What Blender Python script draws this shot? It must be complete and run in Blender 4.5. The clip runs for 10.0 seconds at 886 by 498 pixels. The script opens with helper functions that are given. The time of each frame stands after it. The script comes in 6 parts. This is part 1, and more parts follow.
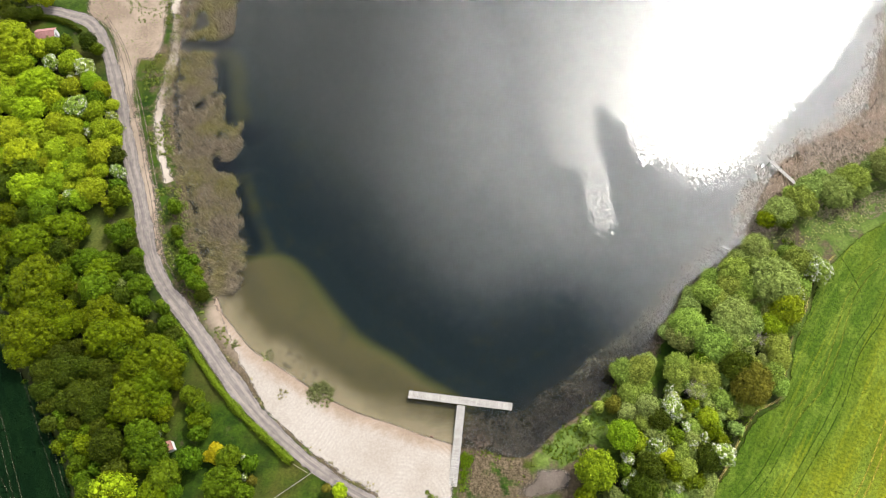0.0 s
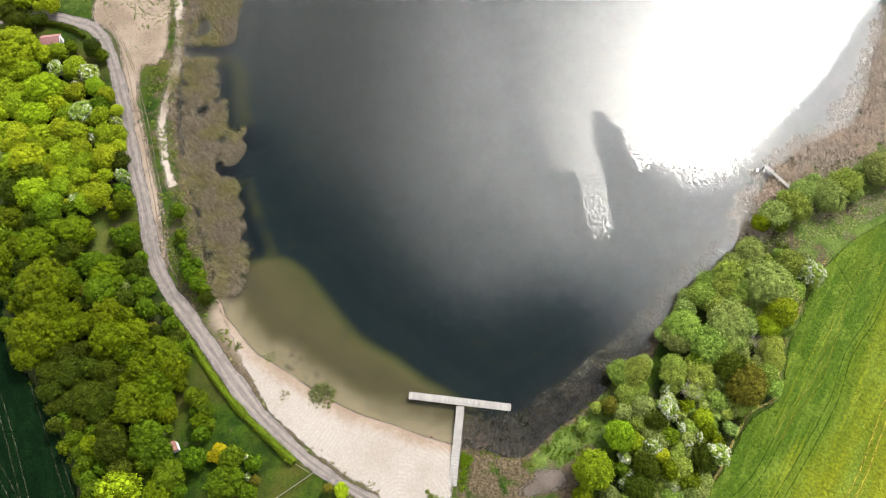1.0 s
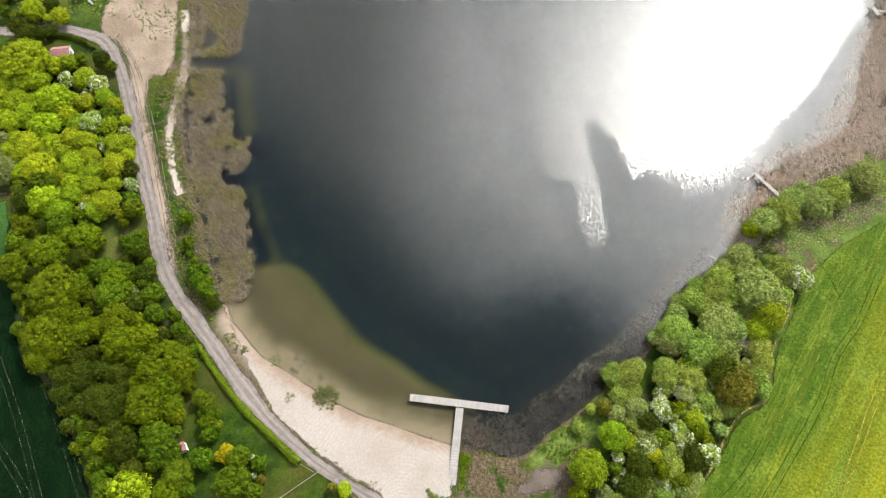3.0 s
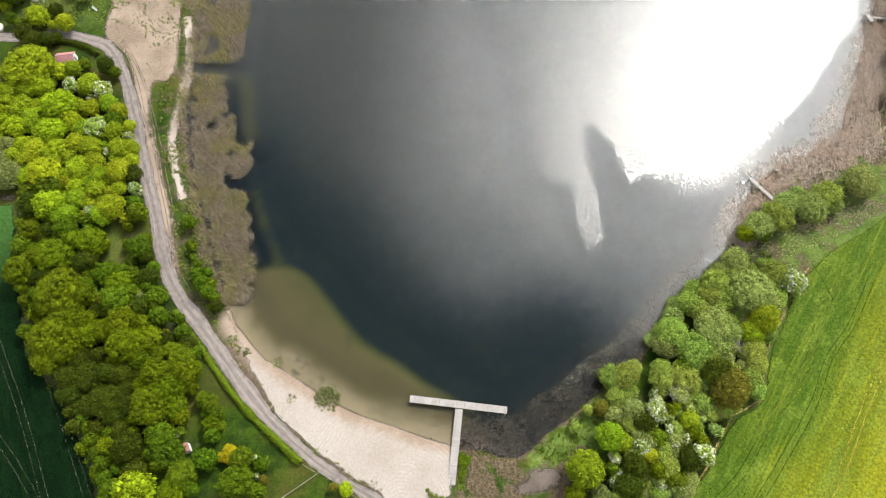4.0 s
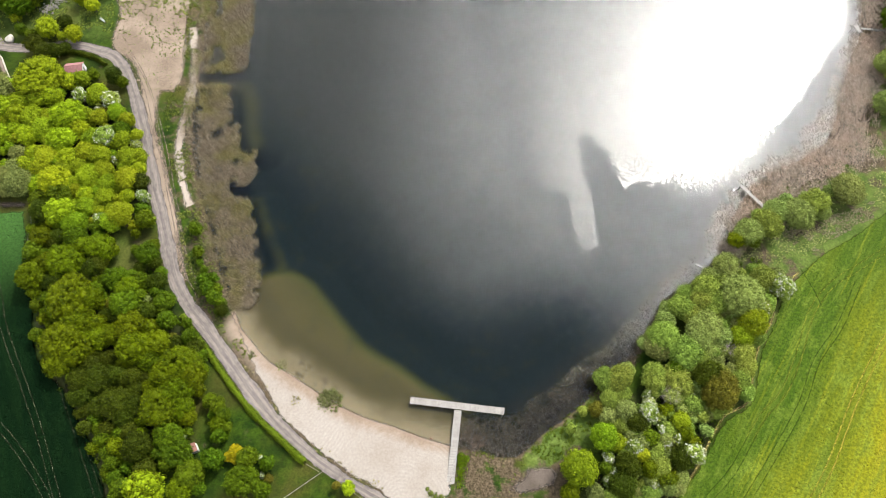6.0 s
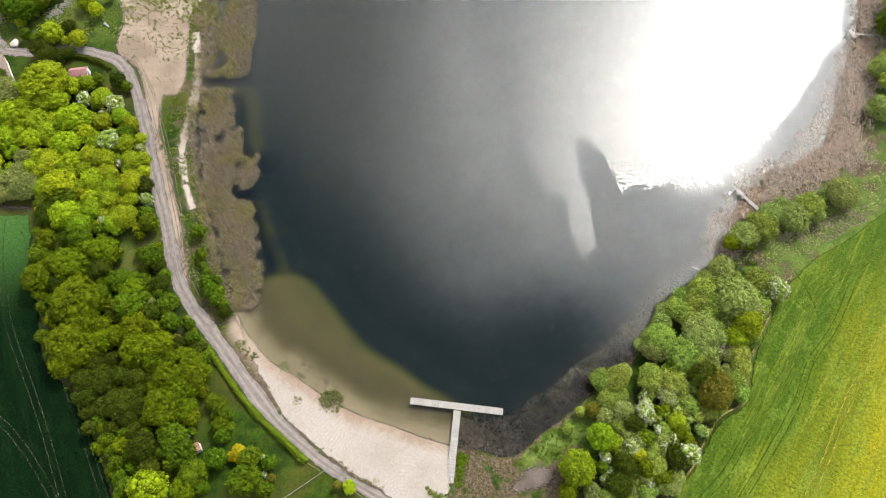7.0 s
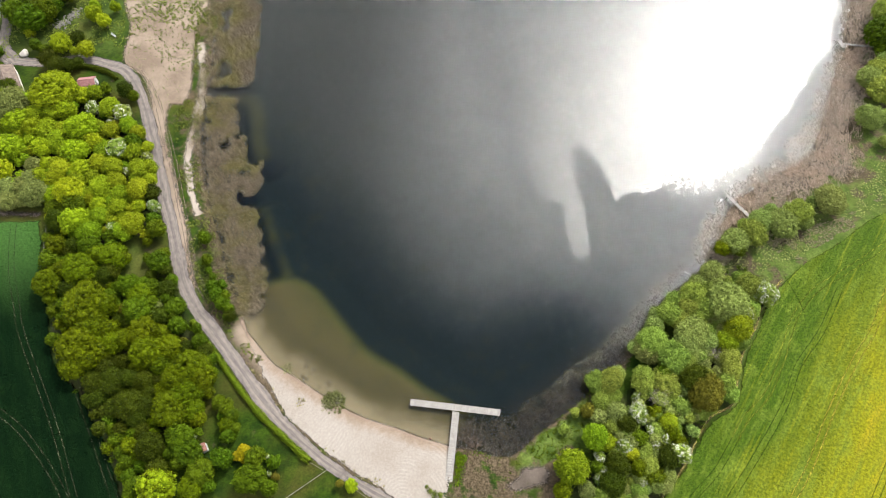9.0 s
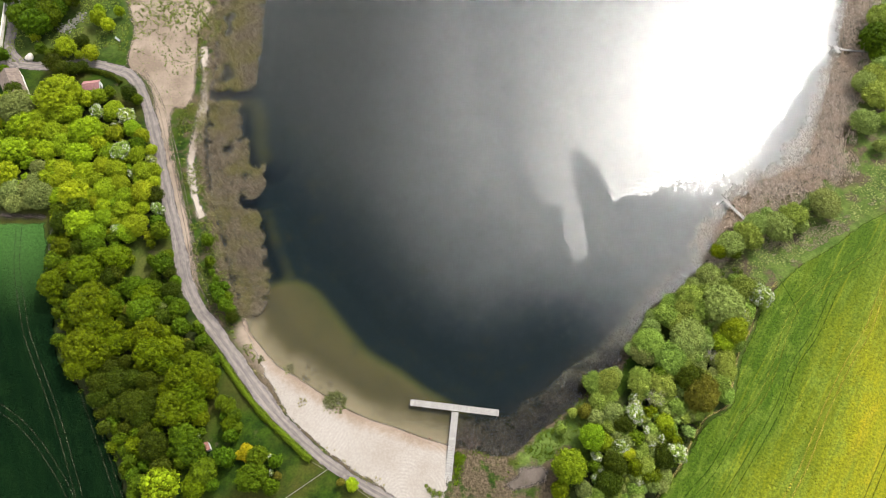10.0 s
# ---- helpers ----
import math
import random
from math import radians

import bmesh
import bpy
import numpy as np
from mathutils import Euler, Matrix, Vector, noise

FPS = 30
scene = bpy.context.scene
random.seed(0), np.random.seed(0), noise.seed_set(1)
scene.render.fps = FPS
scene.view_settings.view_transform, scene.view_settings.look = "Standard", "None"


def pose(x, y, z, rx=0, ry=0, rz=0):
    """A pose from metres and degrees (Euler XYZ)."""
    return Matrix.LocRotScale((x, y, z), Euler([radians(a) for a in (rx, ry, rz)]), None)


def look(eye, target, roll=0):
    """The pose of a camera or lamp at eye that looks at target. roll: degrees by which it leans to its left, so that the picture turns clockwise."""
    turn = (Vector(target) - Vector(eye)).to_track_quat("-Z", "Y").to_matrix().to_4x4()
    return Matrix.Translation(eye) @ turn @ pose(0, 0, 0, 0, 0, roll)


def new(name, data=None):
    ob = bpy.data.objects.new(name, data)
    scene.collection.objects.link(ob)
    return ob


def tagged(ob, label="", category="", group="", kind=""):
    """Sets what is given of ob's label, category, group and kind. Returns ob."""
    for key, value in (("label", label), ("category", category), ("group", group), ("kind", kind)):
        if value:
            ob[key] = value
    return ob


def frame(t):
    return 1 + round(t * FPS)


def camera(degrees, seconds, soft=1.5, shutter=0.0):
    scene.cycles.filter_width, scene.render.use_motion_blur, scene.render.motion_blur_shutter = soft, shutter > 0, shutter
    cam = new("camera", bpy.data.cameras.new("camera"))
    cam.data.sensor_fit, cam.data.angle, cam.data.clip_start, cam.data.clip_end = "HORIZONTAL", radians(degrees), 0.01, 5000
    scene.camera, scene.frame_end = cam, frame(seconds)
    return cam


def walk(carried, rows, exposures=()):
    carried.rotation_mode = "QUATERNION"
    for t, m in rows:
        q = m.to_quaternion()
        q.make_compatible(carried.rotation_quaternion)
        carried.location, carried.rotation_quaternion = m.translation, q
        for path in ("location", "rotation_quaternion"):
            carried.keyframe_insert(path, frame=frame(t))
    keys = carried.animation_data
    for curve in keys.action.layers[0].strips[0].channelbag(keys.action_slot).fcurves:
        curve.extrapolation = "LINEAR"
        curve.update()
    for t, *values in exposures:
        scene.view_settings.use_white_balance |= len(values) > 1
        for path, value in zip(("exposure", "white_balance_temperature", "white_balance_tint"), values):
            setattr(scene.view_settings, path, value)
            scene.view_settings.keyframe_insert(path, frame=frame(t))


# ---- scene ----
cam = camera(70.7, 10.0, 0.9)
PATH = [
    (0, (0.185, 1.595, 124.435), (0.203, 2.4, 122.605), 0.8),
    (0.5, (0.146, 1.356, 125.484), (0.165, 2.163, 123.654), 0.9),
    (1, (0.11, 1.116, 126.533), (0.13, 1.925, 124.705), 0.9),
    (1.5, (0.077, 0.875, 127.583), (0.098, 1.686, 125.756), 0.9),
    (2, (0.047, 0.633, 128.635), (0.069, 1.447, 126.808), 1.0),
    (2.5, (0.02, 0.391, 129.686), (0.042, 1.206, 127.86), 1.0),
    (4, (-0.044, -0.341, 132.847), (-0.02, 0.481, 131.024), 1.1),
    (4.5, (-0.06, -0.586, 133.903), (-0.035, 0.237, 132.08), 1.2),
    (5, (-0.072, -0.832, 134.959), (-0.047, -0.007, 133.137), 1.2),
    (5.5, (-0.082, -1.079, 136.016), (-0.056, -0.252, 134.195), 1.2),
    (7, (-0.093, -1.823, 139.193), (-0.066, -0.992, 137.374), 1.3),
    (7.5, (-0.091, -2.073, 140.253), (-0.063, -1.241, 138.435), 1.4),
    (8, (-0.086, -2.324, 141.315), (-0.058, -1.49, 139.497), 1.4),
    (8.5, (-0.078, -2.575, 142.377), (-0.05, -1.739, 140.56), 1.4),
    (9, (-0.068, -2.827, 143.44), (-0.039, -1.99, 141.624), 1.4),
    (9.5, (-0.054, -3.079, 144.504), (-0.025, -2.241, 142.688), 1.5),
    (10, (-0.037, -3.333, 145.569), (-0.008, -2.494, 143.754), 1.5),
]
walk(cam, [(t, look(eye, target, roll)) for t, eye, target, roll in PATH], ((0, 1.06), (5, 1.03), (10, 0.95)))

# ---- world and sun ----
SUN_ELEVATION, SUN_AZIMUTH = 48.0, 37.0
SUN_WAY = Vector((math.sin(radians(SUN_AZIMUTH)) * math.cos(radians(SUN_ELEVATION)),
                  math.cos(radians(SUN_AZIMUTH)) * math.cos(radians(SUN_ELEVATION)),
                  math.sin(radians(SUN_ELEVATION))))


def sky_world():
    world = bpy.data.worlds.new("sky")
    scene.world = world
    world.use_nodes = True
    nt = world.node_tree
    nt.nodes.clear()
    out = nt.nodes.new("ShaderNodeOutputWorld")
    bg = nt.nodes.new("ShaderNodeBackground")
    sky = nt.nodes.new("ShaderNodeTexSky")
    sky.sky_type, sky.sun_disc = "NISHITA", False
    sky.sun_elevation, sky.sun_rotation = radians(SUN_ELEVATION), radians(SUN_AZIMUTH)
    coord = nt.nodes.new("ShaderNodeTexCoord")
    stretch = nt.nodes.new("ShaderNodeMapping")
    stretch.inputs["Scale"].default_value = (1.0, 1.0, 1.6)
    stretch.inputs["Location"].default_value = (19.07, -26.18, 10.14)
    clouds = nt.nodes.new("ShaderNodeTexNoise")
    clouds.inputs["Scale"].default_value, clouds.inputs["Detail"].default_value = 1.4, 6
    clouds.inputs["Roughness"].default_value = 0.55
    cover = nt.nodes.new("ShaderNodeMapRange")
    cover.interpolation_type = "SMOOTHSTEP"
    cover.inputs["From Min"].default_value, cover.inputs["From Max"].default_value = 0.39, 0.54
    mix = nt.nodes.new("ShaderNodeMix")
    mix.data_type = "RGBA"
    # clouds scatter more light the nearer they stand to the sun
    near = nt.nodes.new("ShaderNodeVectorMath")
    near.operation = "DOT_PRODUCT"
    near.inputs[1].default_value = SUN_WAY
    nt.links.new(coord.outputs["Generated"], near.inputs[0])
    glow = nt.nodes.new("ShaderNodeMapRange")
    glow.interpolation_type = "SMOOTHERSTEP"
    for key, v in (("From Min", 0.83), ("From Max", 1.0), ("To Min", 20.0), ("To Max", 102.0)):
        glow.inputs[key].default_value = v
    nt.links.new(near.outputs["Value"], glow.inputs["Value"])
    # a brighter, thinner bank of cloud beside the sun
    beside = nt.nodes.new("ShaderNodeVectorMath")
    beside.operation = "DOT_PRODUCT"
    beside.inputs[1].default_value = (0.453, 0.502, 0.737)
    nt.links.new(coord.outputs["Generated"], beside.inputs[0])
    bank = nt.nodes.new("ShaderNodeMapRange")
    bank.interpolation_type = "SMOOTHSTEP"
    for key, v in (("From Min", 0.978), ("From Max", 0.999), ("To Min", 0.0), ("To Max", 28.0)):
        bank.inputs[key].default_value = v
    nt.links.new(beside.outputs["Value"], bank.inputs["Value"])
    both = nt.nodes.new("ShaderNodeMath")
    both.operation = "ADD"
    nt.links.new(glow.outputs[0], both.inputs[0])
    nt.links.new(bank.outputs[0], both.inputs[1])
    lit = nt.nodes.new("ShaderNodeCombineColor")
    for key in ("Red", "Green", "Blue"):
        nt.links.new(both.outputs[0], lit.inputs[key])
    nt.links.new(lit.outputs[0], mix.inputs["B"])
    nt.links.new(coord.outputs["Generated"], stretch.inputs["Vector"])
    nt.links.new(stretch.outputs[0], clouds.inputs["Vector"])
    nt.links.new(clouds.outputs["Fac"], cover.inputs["Value"])
    nt.links.new(cover.outputs[0], mix.inputs["Factor"])
    clear = nt.nodes.new("ShaderNodeMix")
    clear.data_type, clear.blend_type = "RGBA", "MULTIPLY"
    clear.inputs["Factor"].default_value = 1.0
    clear.inputs["B"].default_value = (1.15, 1.35, 1.6, 1)
    nt.links.new(sky.outputs[0], clear.inputs["A"])
    nt.links.new(clear.outputs["Result"], mix.inputs["A"])
    nt.links.new(mix.outputs["Result"], bg.inputs["Color"])
    bg.inputs["Strength"].default_value = 0.09
    nt.links.new(bg.outputs[0], out.inputs["Surface"])


sky_world()
sun = new("sun", bpy.data.lights.new("sun", "SUN"))
sun.data.energy, sun.data.angle, sun.data.color = 4.0, radians(1.6), (1.0, 0.95, 0.87)
sun.matrix_world = look(SUN_WAY * 300, (0, 0, 0))

# ---- materials ----
def shader(name):
    mat = bpy.data.materials.new(name)
    mat.use_nodes = True
    nt = mat.node_tree
    nt.nodes.clear()
    return mat, nt


def put(nt, kind, **values):
    n = nt.nodes.new("ShaderNode" + kind)
    for key, value in values.items():
        n.inputs[key.replace("_", " ")].default_value = value
    return n


def noise_at(nt, where, scale, detail=4.0, rough=0.55):
    n = put(nt, "TexNoise", Scale=scale, Detail=detail, Roughness=rough)
    nt.links.new(where, n.inputs["Vector"])
    return n.outputs["Fac"]


def ranged(nt, value, a, b, lo=0.0, hi=1.0, smooth=True):
    n = nt.nodes.new("ShaderNodeMapRange")
    n.interpolation_type = "SMOOTHSTEP" if smooth else "LINEAR"
    for key, v in (("From Min", a), ("From Max", b), ("To Min", lo), ("To Max", hi)):
        n.inputs[key].default_value = v
    nt.links.new(value, n.inputs["Value"])
    return n.outputs[0]


def blend(nt, fac, a, b, how="MIX"):
    n = nt.nodes.new("ShaderNodeMix")
    n.data_type, n.blend_type = "RGBA", how
    for socket, v in (("Factor", fac), ("A", a), ("B", b)):
        if isinstance(v, bpy.types.NodeSocket):
            nt.links.new(v, n.inputs[socket])
        elif socket == "Factor":
            n.inputs[socket].default_value = v
        else:
            n.inputs[socket].default_value = (*v, 1)
    return n.outputs["Result"]


def calc(nt, op, a, b=0.0):
    n = nt.nodes.new("ShaderNodeMath")
    n.operation = op
    for i, v in enumerate((a, b)):
        if isinstance(v, bpy.types.NodeSocket):
            nt.links.new(v, n.inputs[i])
        else:
            n.inputs[i].default_value = v
    return n.outputs[0]


def place(nt):
    return nt.nodes.new("ShaderNodeNewGeometry").outputs["Position"]


def attribute(nt, name):
    n = nt.nodes.new("ShaderNodeAttribute")
    n.attribute_name = name
    return n.outputs["Fac"]


def bumped(nt, height, strength, distance):
    n = put(nt, "Bump", Strength=strength, Distance=distance)
    nt.links.new(height, n.inputs["Height"])
    return n.outputs["Normal"]


def finish(mat, nt, colour, roughness=0.85, normal=None, edge=None, translucent=None, metallic=0.0, specular=0.05):
    """Principled surface; edge: a value that is above 0 where the sheet is there at all."""
    bsdf = put(nt, "BsdfPrincipled", Metallic=metallic)
    bsdf.inputs["Specular IOR Level"].default_value = specular
    if isinstance(colour, bpy.types.NodeSocket):
        nt.links.new(colour, bsdf.inputs["Base Color"])
    else:
        bsdf.inputs["Base Color"].default_value = (*colour, 1)
    if isinstance(roughness, bpy.types.NodeSocket):
        nt.links.new(roughness, bsdf.inputs["Roughness"])
    else:
        bsdf.inputs["Roughness"].default_value = roughness
    if normal:
        nt.links.new(normal, bsdf.inputs["Normal"])
    last = bsdf.outputs[0]
    if translucent:
        leaf = nt.nodes.new("ShaderNodeBsdfTranslucent")
        nt.links.new(colour, leaf.inputs["Color"])
        mix = nt.nodes.new("ShaderNodeMixShader")
        mix.inputs[0].default_value = translucent
        nt.links.new(last, mix.inputs[1])
        nt.links.new(leaf.outputs[0], mix.inputs[2])
        last = mix.outputs[0]
    if edge:
        clear = nt.nodes.new("ShaderNodeBsdfTransparent")
        mix = nt.nodes.new("ShaderNodeMixShader")
        nt.links.new(edge, mix.inputs[0])
        nt.links.new(clear.outputs[0], mix.inputs[1])
        nt.links.new(last, mix.inputs[2])
        last = mix.outputs[0]
    out = nt.nodes.new("ShaderNodeOutputMaterial")
    nt.links.new(last, out.inputs["Surface"])
    return mat


def ragged(nt, p, scale=0.6, reach=1.6, soft=0.5):
    """Where a sheet ends: its distance from the edge, frayed by noise."""
    n = calc(nt, "MULTIPLY", calc(nt, "SUBTRACT", noise_at(nt, p, scale, 5, 0.65), 0.5), reach * 2)
    return ranged(nt, calc(nt, "ADD", attribute(nt, "inset"), n), 0.0, soft)


def ground_material():
    mat, nt = shader("grassland")
    p = place(nt)
    big, mid, fine = noise_at(nt, p, 0.06, 4), noise_at(nt, p, 0.35, 5, 0.65), noise_at(nt, p, 2.2, 4, 0.7)
    grass = blend(nt, ranged(nt, mid, 0.35, 0.65), (0.005, 0.013, 0.001), (0.016, 0.030, 0.0020))
    grass = blend(nt, ranged(nt, big, 0.45, 0.68), grass, (0.030, 0.030, 0.006))
    lush = blend(nt, ranged(nt, mid, 0.35, 0.65), (0.034, 0.056, 0.009), (0.066, 0.090, 0.021))
    grass = blend(nt, attribute(nt, "lush"), grass, lush)
    straw = blend(nt, ranged(nt, fine, 0.3, 0.7), (0.025, 0.019, 0.011), (0.050, 0.038, 0.025))
    dryness = calc(nt, "ADD", calc(nt, "MULTIPLY", attribute(nt, "dry"), 0.66), calc(nt, "MULTIPLY", calc(nt, "SUBTRACT", noise_at(nt, p, 0.22, 5, 0.7), 0.5), 2.6))
    colour = blend(nt, ranged(nt, dryness, 0.25, 0.6), grass, straw)
    colour = blend(nt, 0.7, colour, blend(nt, ranged(nt, fine, 0.3, 0.7), (0.6, 0.58, 0.55), (1.3, 1.28, 1.2)), "MULTIPLY")
    # ground inside the woods takes a dark, browner tone
    wood_tone = blend(nt, ranged(nt, mid, 0.35, 0.65), (0.011, 0.01, 0.005), (0.0175, 0.0225, 0.006))
    colour = blend(nt, attribute(nt, "in_wood"), colour, wood_tone)
    colour = blend(nt, attribute(nt, "shore"), colour, blend(nt, ranged(nt, mid, 0.3, 0.7), (0.104, 0.081, 0.060), (0.128, 0.102, 0.079)))
    # lake bed: sand, weed-covered sand; light lost in deeper water put into the colour
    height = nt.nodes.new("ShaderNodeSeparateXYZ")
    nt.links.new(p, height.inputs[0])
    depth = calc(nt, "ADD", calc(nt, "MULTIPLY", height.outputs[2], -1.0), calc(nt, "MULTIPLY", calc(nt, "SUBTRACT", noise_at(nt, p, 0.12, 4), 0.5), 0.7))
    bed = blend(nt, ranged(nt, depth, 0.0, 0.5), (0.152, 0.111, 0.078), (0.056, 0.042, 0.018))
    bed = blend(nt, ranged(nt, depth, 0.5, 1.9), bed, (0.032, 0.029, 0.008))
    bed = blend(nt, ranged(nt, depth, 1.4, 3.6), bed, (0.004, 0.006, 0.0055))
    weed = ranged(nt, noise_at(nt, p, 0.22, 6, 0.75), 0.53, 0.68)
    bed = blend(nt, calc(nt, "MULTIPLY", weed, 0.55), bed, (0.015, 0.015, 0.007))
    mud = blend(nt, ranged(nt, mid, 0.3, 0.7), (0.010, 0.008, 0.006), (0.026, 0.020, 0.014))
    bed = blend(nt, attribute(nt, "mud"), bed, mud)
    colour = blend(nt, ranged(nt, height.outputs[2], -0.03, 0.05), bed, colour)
    h = calc(nt, "ADD", mid, calc(nt, "MULTIPLY", fine, 0.6))
    return finish(mat, nt, colour, 0.9, bumped(nt, calc(nt, "MULTIPLY", h, ranged(nt, height.outputs[2], -0.1, 0.2, 0.04, 1.0)), 0.45, 0.3))


def sand_material(name, dark, light, wet=False, patches=None, soft=0.5):
    mat, nt = shader(name)
    p = place(nt)
    big, mid, fine = noise_at(nt, p, 0.10, 4), noise_at(nt, p, 0.8, 5, 0.65), noise_at(nt, p, 5.0, 3, 0.7)
    colour = blend(nt, ranged(nt, big, 0.35, 0.65), dark, light)
    colour = blend(nt, ranged(nt, mid, 0.52, 0.72, 0.0, 0.25), colour, dark)
    if patches:
        colour = blend(nt, ranged(nt, noise_at(nt, p, 0.33, 6, 0.72), 0.60, 0.68, 0.0, 0.8), colour, patches)
    if wet:
        height = nt.nodes.new("ShaderNodeSeparateXYZ")
        nt.links.new(p, height.inputs[0])
        level = calc(nt, "ADD", height.outputs[2], calc(nt, "MULTIPLY", calc(nt, "SUBTRACT", mid, 0.5), 0.22))
        colour = blend(nt, ranged(nt, level, 0.05, 0.30), blend(nt, ranged(nt, big, 0.4, 0.6), (0.100, 0.074, 0.054), (0.118, 0.090, 0.068)), colour)
    grit = noise_at(nt, p, 2.4, 6, 0.8)
    colour = blend(nt, 0.5 if patches else 0.3, colour, blend(nt, ranged(nt, grit, 0.32, 0.66), (0.5, 0.48, 0.46), (1.3, 1.3, 1.3)), "MULTIPLY")
    h = calc(nt, "ADD", mid, calc(nt, "MULTIPLY", fine, 0.25))
    edge = ragged(nt, p, 0.5, 1.3, soft)
    if wet:
        rake = nt.nodes.new("ShaderNodeTexWave")
        rake.wave_type, rake.rings_direction = "RINGS", "Z"
        for key, v in (("Scale", 0.42), ("Distortion", 9.0), ("Detail", 2.0), ("Detail Scale", 0.35)):
            rake.inputs[key].default_value = v
        shift = nt.nodes.new("ShaderNodeMapping")
        shift.inputs["Location"].default_value = (7.0, -4.0, 0.0)
        nt.links.new(p, shift.inputs["Vector"])
        nt.links.new(shift.outputs[0], rake.inputs["Vector"])
        # furrows of the rake marks: their shade is put into the sand colour
        colour = blend(nt, calc(nt, "MULTIPLY", ranged(nt, rake.outputs["Fac"], 0.1, 0.5, 1.0, 0.0), ranged(nt, big, 0.45, 0.6, 0.0, 0.35)), colour, dark)
        h = calc(nt, "ADD", h, calc(nt, "MULTIPLY", rake.outputs["Fac"], ranged(nt, big, 0.45, 0.6, 0.0, 0.6)))
        edge = calc(nt, "MULTIPLY", edge, ranged(nt, height.outputs[2], -0.03, 0.03))
    return finish(mat, nt, colour, 0.92, bumped(nt, h, 0.35, 0.12), edge)


def road_material():
    mat, nt = shader("gravel_road")
    p = place(nt)
    across = attribute(nt, "across")
    big, mid, fine = noise_at(nt, p, 0.12, 4), noise_at(nt, p, 0.9, 5, 0.65), noise_at(nt, p, 6.0, 3, 0.7)
    grey = blend(nt, ranged(nt, mid, 0.3, 0.7), (0.066, 0.058, 0.054), (0.108, 0.095, 0.086))
    worn = blend(nt, ranged(nt, big, 0.35, 0.65), (0.128, 0.108, 0.090), (0.162, 0.138, 0.118))
    wheel = ranged(nt, calc(nt, "ABSOLUTE", calc(nt, "SUBTRACT", calc(nt, "ABSOLUTE", across), 0.48)), 0.10, 0.34, 1.0, 0.0)
    colour = blend(nt, calc(nt, "MULTIPLY", wheel, ranged(nt, big, 0.3, 0.6, 0.15, 0.4)), grey, worn)
    middle = calc(nt, "MULTIPLY", ranged(nt, calc(nt, "ABSOLUTE", across), 0.05, 0.22, 1.0, 0.0), ranged(nt, mid, 0.45, 0.65))
    colour = blend(nt, calc(nt, "MULTIPLY", middle, 0.5), colour, (0.0554, 0.0512, 0.0384))
    colour = blend(nt, ranged(nt, noise_at(nt, p, 0.45, 5, 0.7), 0.6, 0.72, 0.0, 0.3), colour, (0.172, 0.149, 0.130))
    # streaks along the way of the wheels
    lane = nt.nodes.new("ShaderNodeCombineXYZ")
    nt.links.new(calc(nt, "MULTIPLY", across, 3.2), lane.inputs[0])
    far = nt.nodes.new("ShaderNodeSeparateXYZ")
    nt.links.new(p, far.inputs[0])
    nt.links.new(calc(nt, "MULTIPLY", far.outputs[1], 0.16), lane.inputs[1])
    streak = noise_at(nt, lane.outputs[0], 1.6, 5, 0.7)
    colour = blend(nt, 0.6, colour, blend(nt, ranged(nt, streak, 0.36, 0.64), (0.62, 0.61, 0.61), (1.1, 1.08, 1.06)), "MULTIPLY")
    colour = blend(nt, 0.3, colour, blend(nt, ranged(nt, fine, 0.3, 0.7), (0.5, 0.5, 0.5), (1.25, 1.25, 1.25)), "MULTIPLY")
    return finish(mat, nt, colour, 0.9, bumped(nt, calc(nt, "ADD", mid, fine), 0.35, 0.06), ragged(nt, p, 0.7, 0.55, 0.35))


